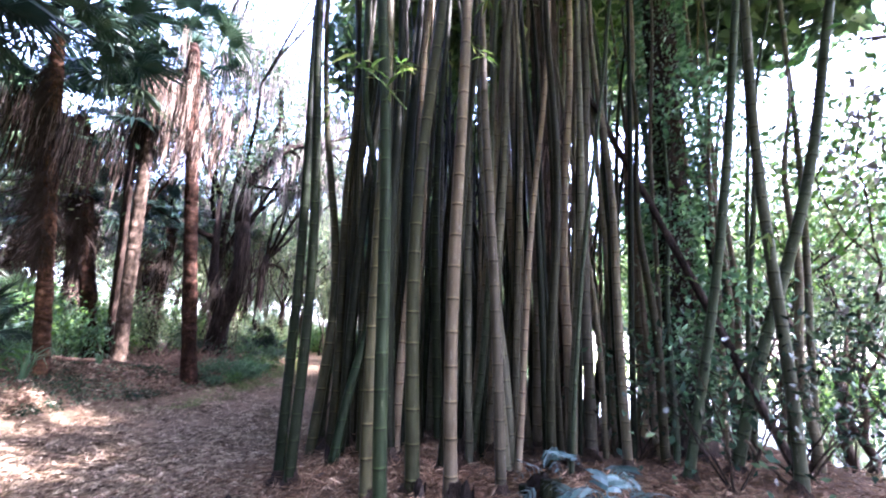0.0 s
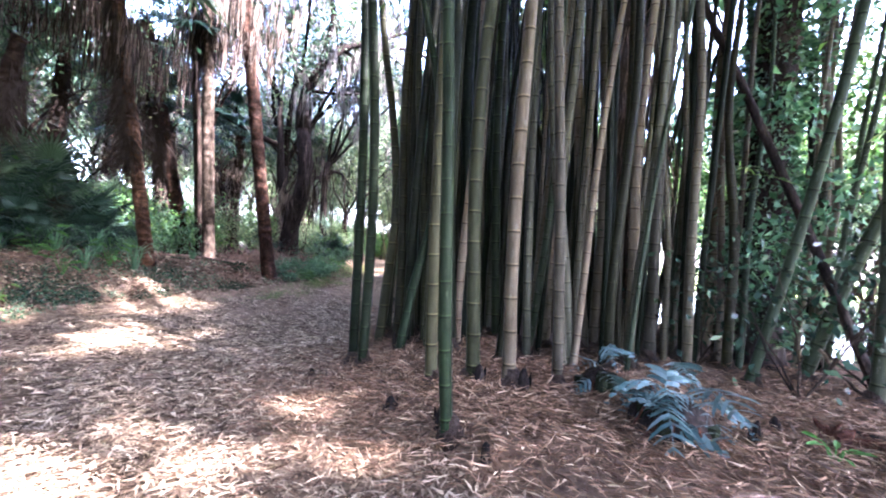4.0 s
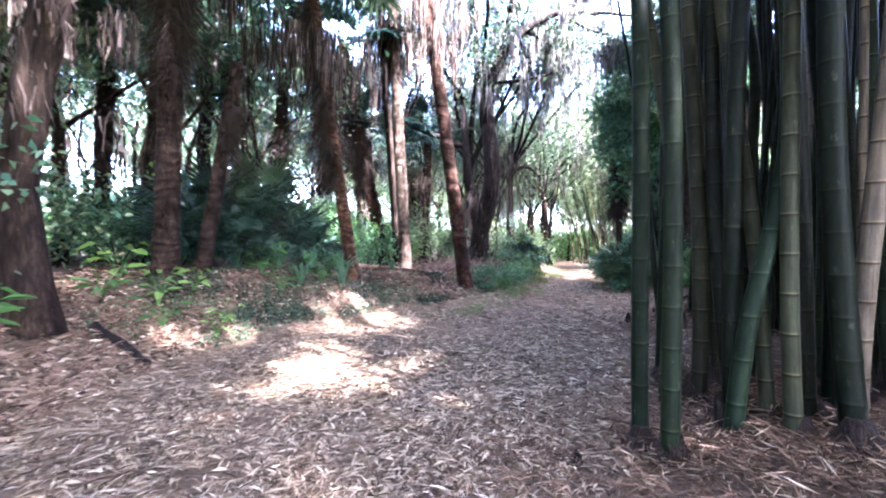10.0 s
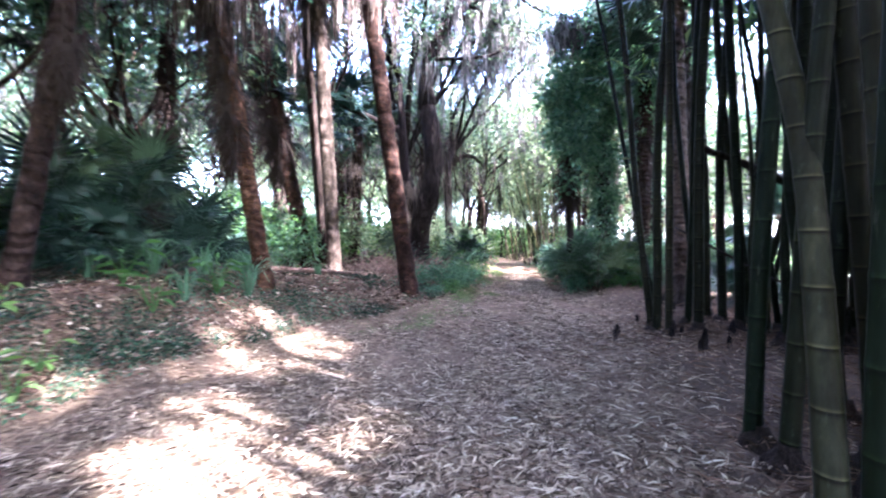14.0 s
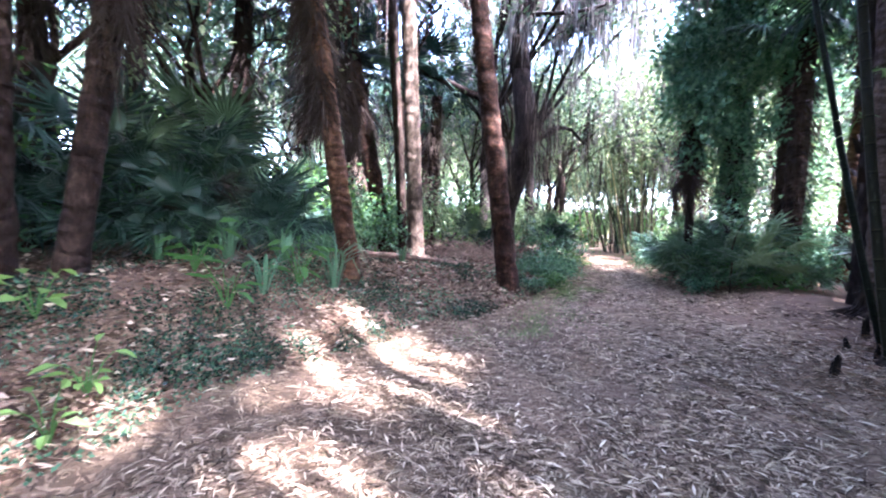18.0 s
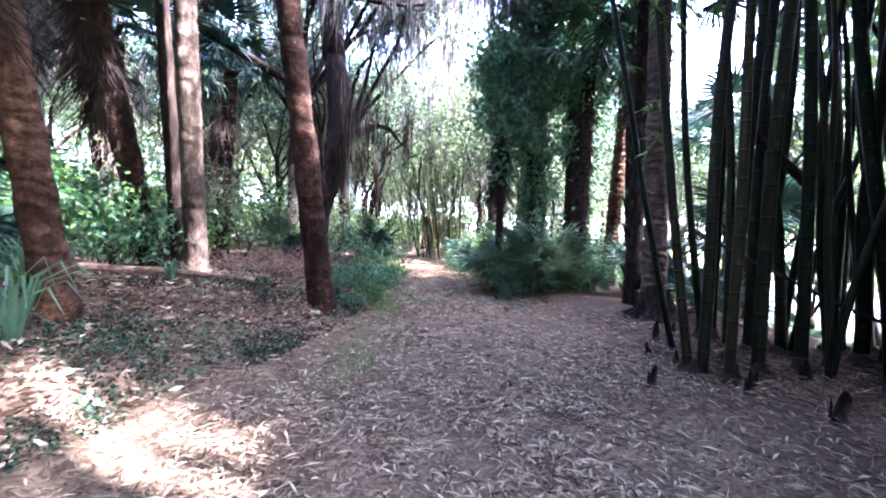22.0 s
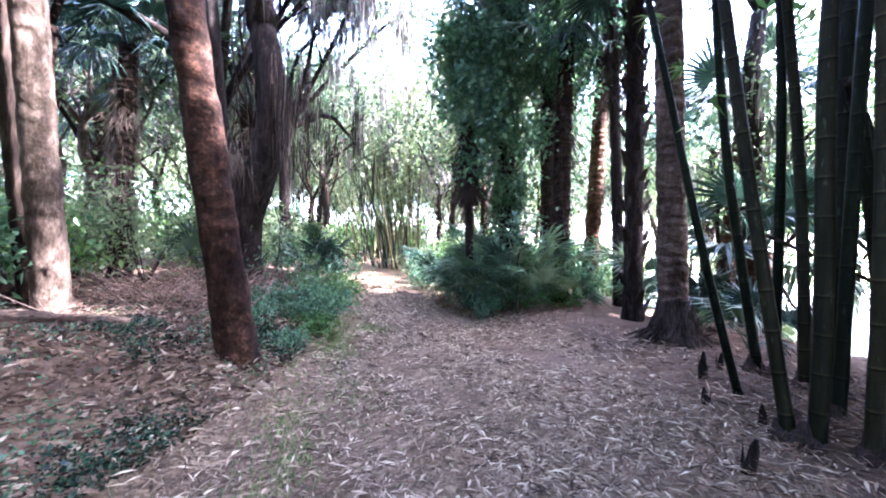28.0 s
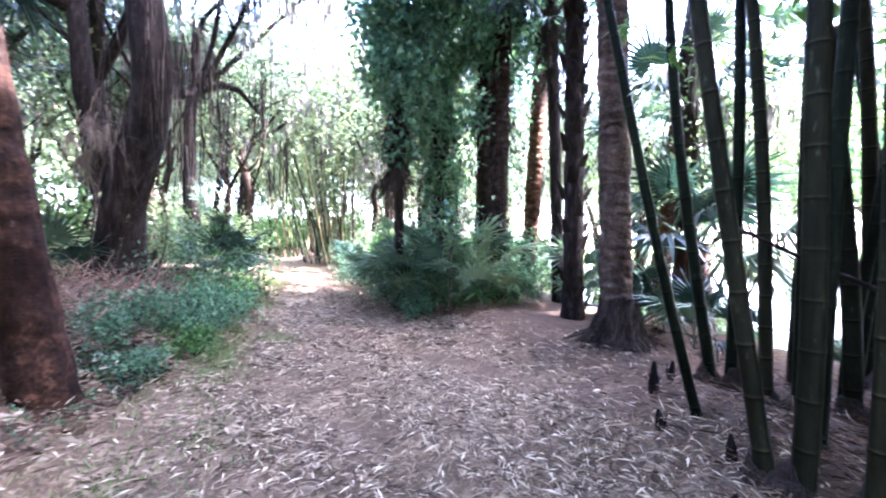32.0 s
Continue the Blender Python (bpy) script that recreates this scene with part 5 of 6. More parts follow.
# ---- far bamboo at the end of the path ----
def far_bamboo(x, y, seed, n=18):
    random.seed(seed)
    t = thing("bamboo_clump", "light green bamboo arching over the end of the path", "bamboo", "far bamboo", on(x, y))
    tips = []
    for i in range(n):
        a, d = random.uniform(0, 6.28), random.uniform(0, 0.9)
        bx, by = x + math.cos(a) * d, y + math.sin(a) * d
        lx, ly = math.cos(a) * d * 0.26 + random.gauss(-0.05, 0.09), math.sin(a) * d * 0.2 + random.gauss(0, 0.08)
        culm(t, bx, by, lx, ly, random.uniform(0.022, 0.05), random.uniform(7, 11), pool=(HAZY_CULMS, CULMS, TAN_CULMS)[i % 3])
        for z in np.linspace(3.0, 10, 9):
            tips.append((bx + lx * z - x, by + ly * z - y, z))
    c = np.array(tips)[rng.integers(0, len(tips), 3400)] + rng.normal(size=(3400, 3)) * np.array([0.6, 0.6, 0.5])
    part("leaf_canopy", quads("leaf_canopy", leaf_quads(c, rng.normal(size=(3400, 3)) + np.array([0, 0, -0.8]), rng.uniform(0.18, 0.4, 3400), rng.uniform(0.03, 0.06, 3400)), M_HAZYLEAF), t)


for k, (x, y) in enumerate(((-5.7, 28.9), (-4.9, 28.1), (-6.3, 30.2), (-8.2, 34), (-2.2, 31), (-6.4, 36))):
    far_bamboo(x, y, 200 + k)

# ---- undergrowth ----
def palmetto(x, y, size, n, seed, label="low fan palmetto with blue-green fronds", stem=0.2, dead=0):
    random.seed(seed)
    t = thing("palmetto", label, "palmetto", "palmettos", on(x, y, -0.03))
    for i in range(n):
        # palmettos on the right verge take the lit copy
        frond(t, Vector((0, 0, random.uniform(0, stem))), i * 2.4 + random.random(), radians(random.uniform(25, 78)), size * random.uniform(0.75, 1.15), dry=LIT_FANS if x > -4 and y > 14.4 else None)
    for i in range(dead):
        frond(t, Vector((0, 0, stem)), i * 2.1, radians(random.uniform(-20, 15)), size * 0.9, True)
    return t


random.seed(15)
for i, (x, y, sz, n, st) in enumerate(((-9.7, 7.8, 0.75, 16, 1.2), (-9.8, 8.7, 0.7, 14, 0.8), (-10.3, 8.2, 0.85, 16, 1.5), (-10.4, 7.2, 0.8, 14, 1.0), (-10.6, 9.2, 0.8, 14, 1.2), (-3.3, 17.2, 0.7, 12, 0.4), (-2.9, 16.2, 0.5, 10, 0.3), (-3.6, 18.6, 0.8, 12, 0.5), (-0.2, 12.9, 0.5, 10, 0.2), (0.4, 13.6, 0.5, 11, 0.3),
                                       (1.8, 16.0, 0.5, 11, 0.4), (-2.0, 15.6, 0.45, 9, 0.1), (3.2, 15.0, 0.5, 10, 0.3), (-11.2, 11.2, 0.8, 12, 0.8), (2.8, 12.5, 0.42, 9, 0.2), (-9.4, 7.0, 0.5, 9, 0.3), (-9.0, 8.0, 0.45, 9, 0.1), (-9.5, 9.9, 0.4, 8, 0.1), (-3.0, 16.0, 0.6, 12, 0.6), (-2.5, 15.4, 0.5, 10, 0.2), (-1.3, 15.2, 0.45, 10, 0.15), (-3.4, 16.2, 0.55, 12, 0.5), (-9.6, 6.3, 0.65, 14, 1.2), (-9.9, 7.0, 0.7, 16, 1.4), (-9.4, 7.4, 0.7, 13, 1.0), (-10.6, 6.2, 0.7, 12, 1.3), (-9.3, 8.6, 0.55, 11, 0.4), (-0.3, 11.9, 0.5, 9, 0.2), (-0.1, 14.6, 0.7, 10, 0.5), (-8.9, 15.6, 0.6, 9, 0.4), (-3.2, 15.9, 0.62, 16, 0.9), (-2.7, 15.6, 0.62, 15, 0.8), (-3.0, 17.4, 0.65, 14, 1.0), (-3.1, 18.8, 0.65, 13, 1.0), (-2.1, 15.3, 0.7, 13, 0.6), (-6.9, 17.0, 0.6, 12, 0.8), (-7.4, 18.8, 0.7, 12, 1.0), (-4.0, 21.6, 0.6, 12, 0.5), (-4.4, 24.6, 0.65, 12, 0.6), (-3.9, 23.2, 0.6, 12, 0.4))):
    palmetto(x, y, sz, n, 300 + i, dead=3 if i % 3 == 0 else 0, stem=st)


def shrub(x, y, size, count, seed, mat, label, leaf=0.09, flat=0.7, name="shrub", group="shrubs"):
    random.seed(seed)
    base = on(x, y, -0.02)
    t = thing(name, label, "shrub", group, base)
    tips = []
    for k in range(5):
        g = Geo()
        a = k * 1.26 + random.random()
        limb(g, (0, 0, 0), (math.cos(a) * 0.7, math.sin(a) * 0.7, 0.9), size * 0.55, 0.014, 1, tips, 0.3, 4)
        part("stem", g.mesh("stem", M_GREY), t)
    part("leaves", crown_mesh(tips, count, size * 0.2, leaf, mat, base, False, "leaves"), t)
    return t


for i, (x, y, s, c, mat, leaf) in enumerate(((-6.2, 14.6, 0.7, 900, M_VINE, 0.08), (-6.3, 13.6, 0.55, 800, M_VINE, 0.07), (-5.9, 12.8, 0.4, 600, M_HERB, 0.06), (-6.7, 13.2, 0.5, 700, M_VINE, 0.07), (-6.35, 15.4, 0.8, 900, M_HERB, 0.08), (-6.6, 12.5, 0.35, 500, M_VINE, 0.06), (-6.95, 16.2, 1.3, 900, M_VINE, 0.1), (-7.3, 18.4, 1.4, 900, M_HERB, 0.1), (-8.0, 21.5, 1.6, 900, M_HAZYLEAF, 0.12), (-3.4, 16.4, 1.0, 900, M_VINE, 0.09), (-2.2, 15.6, 0.8, 700, M_HERB, 0.09), (-3.7, 19.8, 1.3, 900, M_HERB, 0.1), (-2.6, 17.5, 1.5, 1200, M_VINE, 0.1), (-1.5, 16.4, 1.4, 1000, M_VINE, 0.1), (-2.9, 15.7, 1.0, 900, M_VINE, 0.08), (-2.4, 16.1, 1.3, 1100, M_VINE, 0.09), (-1.7, 15.7, 1.0, 900, M_VINE, 0.08), (-1.2, 15.3, 0.8, 800, M_VINE, 0.08), (-3.2, 17.0, 1.5, 1100, M_VINE, 0.09), (-0.9, 16.2, 1.5, 1000, M_VINE, 0.09), (-3.1, 15.2, 0.5, 500, M_VINE, 0.07), (-6.0, 11.9, 0.3, 400, M_VINE, 0.05), (-6.25, 14.2, 0.7, 800, M_FOLIAGE, 0.07), (-6.0, 13.2, 0.5, 700, M_VINE, 0.06), (-4.2, 22.6, 0.9, 800, M_FOLIAGE, 0.09), (-4.6, 26.0, 1.1, 900, M_HAZYLEAF, 0.1), (-4.3, 20.2, 0.7, 700, M_FOLIAGE, 0.08))):
    # right-verge shrubs get paler leaves, in place of light falling there
    shrub(x, y, s, c, 400 + i, M_FOLIAGE if x > -4 and i % 3 else mat, "low leafy shrub at the edge of the path", leaf)
for i, (x, y, s, c) in enumerate(((3.0, 4.5, 1.7, 260), (4.1, 5.0, 2.1, 360), (5.0, 5.9, 2.4, 420), (2.6, 5.7, 1.4, 200), (4.6, 4.0, 1.9, 320), (6.2, 6.6, 3.0, 700), (5.6, 8.2, 3.2, 700), (4.9, 7.2, 3.0, 600))):
    shrub(x, y, s, c, 440 + i, M_EVERGREEN, "broad-leaved evergreen shrub beside the bamboo", 0.105)
def thicket(seed, count, box, test, size, leaves, leaf, mats, label):
    random.seed(seed)
    made = 0
    while made < count:
        x, y = random.uniform(*box[0]), random.uniform(*box[1])
        if test(x, y):
            shrub(x, y, random.uniform(*size), leaves, seed + made, mats[made % len(mats)], label, leaf)
            made += 1


thicket(5100, 44, ((-17, -9.4), (1, 19)), lambda x, y: x < -10.2 or y > 13.5, (1.1, 2.6), 800, 0.12, (M_HERB, M_VINE, M_HAZYLEAF), "leafy undergrowth in the wood")
thicket(5150, 16, ((-12.5, -9.8), (2.5, 13)), lambda x, y: True, (1.3, 2.4), 900, 0.13, (M_VINE, M_VINE, M_HERB), "dark leafy undergrowth behind the palms")
thicket(5200, 22, ((-13, -7.0), (15.5, 30)), lambda x, y: x < float(centre(y)) - 1.9, (0.8, 1.7), 650, 0.12, (M_HERB, M_HAZYLEAF), "leafy undergrowth in the wood")
thicket(5300, 80, ((-40, 10), (2, 50)), lambda x, y: (x < -18 or y > 32) and not (-10 < x < -5 and y < 36), (1.6, 3.6), 800, 0.26, (M_HAZYLEAF, M_HERB), "tall leafy thicket behind the wood")
thicket(5350, 30, ((-18, 4), (35, 47)), lambda x, y: True, (1.8, 3.4), 900, 0.26, (M_HAZYLEAF, M_HERB), "tall leafy thicket behind the wood")
thicket(5400, 16, ((-3.6, 2.5), (16, 32)), lambda x, y: x > float(centre(y)) + 1.7, (0.8, 1.8), 650, 0.12, (M_HERB, M_HAZYLEAF), "leafy undergrowth in the wood")
thicket(5600, 30, ((-26, -9.5), (17, 33)), lambda x, y: x < float(centre(y)) - 3.5, (1.6, 3.2), 1000, 0.17, (M_HAZYLEAF, M_LEAF, M_HERB), "tall pale green thicket in the wood")
thicket(5700, 16, ((-24, -15), (1, 17)), lambda x, y: True, (1.8, 3.2), 1000, 0.17, (M_LEAF, M_HAZYLEAF), "tall pale green thicket in the wood")
thicket(5800, 12, ((-11, -7.2), (-1.2, 2.0)), lambda x, y: True, (1.2, 2.4), 900, 0.12, (M_EVERGREEN, M_VINE), "dark shady undergrowth on the bank")
thicket(5900, 14, ((0.3, 4.5), (18, 26)), lambda x, y: True, (1.1, 2.2), 800, 0.13, (M_HAZYLEAF, M_FOLIAGE), "pale leafy undergrowth by the pond")
thicket(5500, 16, ((14, 30), (2, 40)), lambda x, y: True, (1.2, 2.8), 700, 0.24, (M_LEAF, M_HERB), "tall leafy thicket beyond the pond")


# ---- leaf litter, grass and herbs ----
def litter():
    n = 300000
    y = -1.5 + 26 * rng.uniform(0, 1, n) ** 1.5
    x = centre(y) + rng.normal(0, 2.4, n)
    d = x - centre(y)
    keep = (d < rng.uniform(1.3, 3.4, n)) & (d > -rng.uniform(0.45, 1.75, n) * np.interp(y, (4, 6, 8, 10.5), (3.6, 2.4, 2.0, 1.7)))
    keep &= rng.uniform(0, 1, n) < np.interp(y, (6, 9), (0.85, 0.65)) + 0.45 * np.sin(x * 1.9 + 1.3 * np.sin(y * 1.1)) * np.sin(y * 1.6 + x) + 0.25 * np.sin(x * 5.3 + y * 4.1)
    keep &= rng.uniform(0, 1, n) > 0.45 * np.exp(-(d / 0.45) ** 2) * sstep(6, 9, y)
    under = sstep(-1.9, -0.9, x) * sstep(2.3, 3.2, y - 0.15 * x) * (y < 8)
    keep &= rng.uniform(0, 1, n) > 0.85 * under
    x, y = x[keep], y[keep]
    n = len(x)
    z = H(x, y) + rng.uniform(0.012, 0.045, n)
    at = np.stack([x, y, z], 1)
    a = rng.uniform(0, 6.28, n)
    along = np.stack([np.cos(a), np.sin(a), rng.normal(0, 0.12, n)], 1)
    side = np.stack([-np.sin(a), np.cos(a), rng.normal(0, 0.35, n)], 1)
    L, W = rng.uniform(0.03, 0.17, n)[:, None], rng.uniform(0.006, 0.02, n)[:, None]
    mid = at + along * L * 0.45 + np.array([0, 0, 0.008])
    tip = at + along * L
    q = np.stack([at, mid - side * W / 2, tip, mid + side * W / 2], 1)
    tagged(new("leaf_litter", quads("leaf_litter", q, M_LITTER)), "scattered dry pale brown bamboo leaves on the path", "leaf litter", kind="stuff")


litter()


def grass():
    n = 60000
    y = rng.uniform(8.5, 24, n)
    edge = 1.3 + 0.22 * np.sin(y * 1.7) + 0.12 * np.sin(y * 4.3 + 1)
    x = centre(y) - edge + rng.normal(0, 0.3, n) * rng.uniform(0.3, 1.3, n)
    keep = rng.uniform(0, 1, n) < np.interp(y, (8.5, 11.5, 13), (0.1, 0.6, 0.9)) * (0.55 + 0.45 * np.sin(x * 6.1 + y * 2.3))
    x, y = x[keep], y[keep]
    n = len(x)
    at = np.stack([x, y, H(x, y) - 0.005], 1)
    along = np.stack([rng.normal(0, 0.5, n), rng.normal(0, 0.5, n), np.ones(n)], 1)
    q = leaf_quads(at, along, rng.uniform(0.035, 0.1, n), rng.uniform(0.005, 0.01, n))
    tagged(new("grass", quads("grass", q, M_GRASS)), "thin grass along the edge of the path", "grass", kind="stuff")
    n = 30000
    y = rng.uniform(3.5, 17, n)
    x = centre(y) - np.interp(y, (4, 8, 11), (3.0, 2.4, 1.7)) - np.abs(rng.normal(0.3, 1.2, n))
    keep = np.sin(x * 2.3 + 1) * np.sin(y * 2.0 + x) + 0.5 * np.sin(x * 7 + y * 5) * np.sin(y * 8) + rng.normal(0, 0.35, n) > 0.3
    x, y = x[keep], y[keep]
    n = len(x)
    at = np.stack([x, y, H(x, y) + rng.uniform(0.0, 0.05, n)], 1)
    along = np.stack([rng.normal(0, 1, n), rng.normal(0, 1, n), rng.uniform(0.1, 0.9, n)], 1)
    q = leaf_quads(at, along, rng.uniform(0.02, 0.055, n), rng.uniform(0.014, 0.034, n))
    tagged(new("ground_ivy", quads("ground_ivy", q, M_VINE)), "creeping green ground cover among dry leaves", "ground cover", kind="stuff")


grass()


def low_ivy():
    n = 60000
    y = rng.uniform(4.6, 13.5, n)
    x = centre(y) - np.interp(y, (5, 7, 10, 13), (3.1, 2.5, 1.8, 1.5)) - np.abs(rng.normal(0.3, 1.1, n))
    keep = np.sin(x * 2.9 + 0.5) * np.sin(y * 2.6 + 0.7 * x) + 0.5 * np.sin(x * 8 + y * 5) * np.sin(y * 7) + rng.normal(0, 0.3, n) > np.interp(y, (7, 9), (0.1, 0.55))
    x, y = x[keep], y[keep]
    n = len(x)
    at = np.stack([x, y, H(x, y) + rng.uniform(0.0, 0.07, n)], 1)
    along = np.stack([rng.normal(0, 1, n), rng.normal(0, 1, n), rng.uniform(0.1, 0.9, n)], 1)
    tagged(new("ground_ivy", quads("ground_ivy", leaf_quads(at, along, rng.uniform(0.02, 0.05, n), rng.uniform(0.014, 0.032, n)), M_EVERGREEN)), "patches of dark green ivy among dry leaves", "ground cover", kind="stuff")


low_ivy()


# ---- small things ----
def stump(x, y, r, h, seed, label="dark pointed bamboo shoot stub in the litter"):
    random.seed(seed)
    r *= 0.62
    t = thing("bamboo_stump", label, "stump", "bamboo stumps", on(x, y, -0.04))
    g = Geo()
    lean = Vector((random.gauss(0, 0.1), random.gauss(0, 0.1), 0))
    g.tube([lean * z + Vector((0, 0, z)) for z in (0, h * 0.3, h * 0.6, h * 0.85, h)], (r * 1.25, r, r * 0.85, r * 0.6, r * 0.25), 9, wob=0.12)
    part("core", g.mesh("core", M_OAK), t)
    for i in range(5):
        a = i * 1.26 + random.random()
        o, sd = Vector((math.cos(a), math.sin(a), 0)), Vector((-math.sin(a), math.cos(a), 0))
        z0 = random.uniform(0, h * 0.4)
        g = Geo()
        g.strip([o * r * 1.1 + Vector((0, 0, z0)), o * r * 1.05 + Vector((0, 0, z0 + h * 0.3)), o * r * 1.2 + Vector((0, 0, z0 + h * 0.55))], (r * 1.1, r * 0.8, r * 0.15), sd)
        part("sheath", g.mesh("sheath", M_OAK), t)


for i, (x, y, r, h) in enumerate(((-1.6, 10.88, 0.06, 0.3), (-1.3, 11.05, 0.05, 0.22), (-2.24, 9.5, 0.06, 0.27), (-1.63, 8.98, 0.049, 0.255), (-1.41, 8.34, 0.07, 0.3), (-0.82, 3.5, 0.09, 0.16), (-1.12, 4.98, 0.07, 0.26), (-0.98, 5.6, 0.06, 0.26), (1.84, 3.2, 0.06, 0.22), (2.16, 3.5, 0.06, 0.18), (-1.9, 10.4, 0.05, 0.18), (0.0, 2.75, 0.06, 0.14), (1.27, 3.13, 0.12, 0.3), (1.42, 3.22, 0.1, 0.26), (0.98, 4.02, 0.1, 0.3), (1.1, 3.35, 0.09, 0.24), (2.6, 3.05, 0.08, 0.2), (-0.35, 3.15, 0.08, 0.2), (-0.1, 3.9, 0.09, 0.22), (0.3, 3.8, 0.09, 0.25), (-0.5, 4.1, 0.09, 0.25), (-0.9, 9.3, 0.07, 0.25), (-0.5, 8.9, 0.07, 0.3), (-1.95, 4.5, 0.06, 0.12), (-1.5, 9.1, 0.038, 0.195), (-1.1, 8.62, 0.042, 0.18), (-1.8, 9.9, 0.05, 0.2))):
    stump(x, y, r, h, 700 + i)


def fern_mesh(seed, length=0.8, pairs=11, lobe=0.2):
    """An arching frond along +x with long finger lobes."""
    random.seed(seed)
    g = Geo()
    spine = [Vector((length * u * (1 - 0.2 * u), 0, length * (0.5 * u - 1.05 * u * u))) for u in np.linspace(0, 1, pairs + 3)]
    g.tube(spine, [0.006 * (1 - 0.8 * u) + 0.001 for u in np.linspace(0, 1, pairs + 3)], 4)
    for i in range(2, pairs + 3):
        u = i / (pairs + 2)
        L = lobe * math.sin(math.pi * min(1, u * 0.85 + 0.12)) * random.uniform(0.85, 1.15)
        for sgn in (-1, 1):
            d = Vector((0.55, sgn, -0.25 + random.gauss(0, 0.1))).normalized()
            side = Vector((1, 0, random.uniform(-0.2, 0.2)))
            p = spine[i]
            g.strip([p, p + d * L * 0.4, p + d * L * 0.8 + Vector((0, 0, -0.12 * L)), p + d * L + Vector((0, 0, -0.25 * L))], (length * 0.085, length * 0.1, length * 0.075, length * 0.012), side)
    return g.mesh("frond", M_FERN)


FERNS = [fern_mesh(s, L, p, l) for s, L, p, l in ((1, 0.62, 5, 0.25), (2, 0.52, 5, 0.22), (3, 0.7, 6, 0.26))]


def fern(x, y, n, size, seed, lift=0.0):
    random.seed(seed)
    t = thing("fern", "blue-green fern with long finger-like lobes at the bamboo foot", "fern", "ferns", on(x, y, -0.02))
    for i in range(n):
        part("frond", FERNS[i % 3], t, m=Matrix.LocRotScale((0, 0, lift * random.random()), Euler((random.gauss(0, 0.2), -radians(random.uniform(-25, 45)), i * 2.4 + random.random())), (size * random.uniform(0.8, 1.2),) * 3))


for i, (x, y, n, sz, l) in enumerate(((0.98, 4.0, 10, 0.55, 0.5), (1.2, 3.14, 14, 0.62, 0.42), (1.46, 3.2, 12, 0.62, 0.4), (1.33, 3.4, 9, 0.55, 0.5))):
    fern(x, y, n, sz, 720 + i, l)


def mossy_stump(x, y, r, h, seed):
    """A rotten root stock: a lumpy mound with stubs of old culms and rootlets."""
    random.seed(seed)
    t = thing("bamboo_stock", "dark mossy root stock of bamboo under a fern", "stump", "bamboo stumps", on(x, y, -0.05))
    g = Geo()
    g.tube([(0, 0, 0), (0.02, 0, h * 0.35), (0, 0.02, h * 0.7), (0, 0, h * 0.95), (0, 0, h * 1.05)], (r * 1.2, r * 1.05, r * 0.85, r * 0.5, r * 0.15), 16, wob=0.16)
    part("root_mass", g.mesh("root_mass", M_OAK), t)
    for k in range(5):
        a = k * 1.26 + random.random()
        p = Vector((math.cos(a) * r * 0.8, math.sin(a) * r * 0.8, 0))
        g = Geo()
        q = p * 1.15 + Vector((0, 0, h * random.uniform(0.6, 1.1)))
        g.tube([p, (p + q) / 2, q], (0.06, 0.055, 0.05), 8, wob=0.08)
        part("stub", g.mesh("stub", M_SHADECULM), t)
    for k in range(26):
        a = random.uniform(0, 6.28)
        o = Vector((math.cos(a), math.sin(a), 0))
        g = Geo()
        g.tube([o * r * 0.9 + Vector((0, 0, h * random.uniform(0.3, 0.8))), o * r * 1.25 + Vector((0, 0, h * 0.2)), o * r * random.uniform(1.3, 1.6)], (0.009, 0.008, 0.004), 4)
        part("rootlet", g.mesh("rootlet", M_ROTTEN), t)


mossy_stump(1.33, 3.22, 0.24, 0.3, 1)
mossy_stump(0.98, 4.05, 0.17, 0.26, 2)


def herb_leaf(seed, length=0.2, width=0.1):
    g = Geo()
    for sgn in (-1, 1):
        g.poly((0, 0, 0), (length * 0.35, sgn * width * 0.5, 0.03), (length * 0.75, sgn * width * 0.38, 0.015), (length, 0, -0.05 * length), (length * 0.5, 0, -0.005)) if sgn > 0 else g.poly((0, 0, 0), (length * 0.5, 0, -0.005), (length, 0, -0.05 * length), (length * 0.75, sgn * width * 0.38, 0.015), (length * 0.35, sgn * width * 0.5, 0.03))
    return g


HERB_BRIGHT = herb_leaf(1).mesh("leaf", M_BRIGHT)
HERB_DARK = herb_leaf(2, 0.22, 0.075).mesh("leaf", M_HERB)


def herb(x, y, n, size, bright, seed):
    random.seed(seed)
    t = thing("herb", "small bright green broad-leaved plant on the bank" if bright else "low dark green broad-leaved plant on the bank", "plant", "herbs", on(x, y, -0.01))
    for i in range(n):
        h = size * random.uniform(0.1, 0.5)
        a = i * 2.4
        g = Geo()
        p = Vector((math.cos(a) * h * 0.5, math.sin(a) * h * 0.5, h))
        g.tube([(0, 0, 0), p * 0.6 + Vector((0, 0, 0.05)), p], (0.006, 0.005, 0.003), 4)
        stalk = part("stalk", g.mesh("stalk", M_HERB), t)
        part("leaf", HERB_BRIGHT if bright else HERB_DARK, stalk, m=Matrix.LocRotScale(p, Euler((random.gauss(0, 0.3), random.uniform(-0.4, 0.5), a)), (size * random.uniform(0.8, 1.3),) * 3))


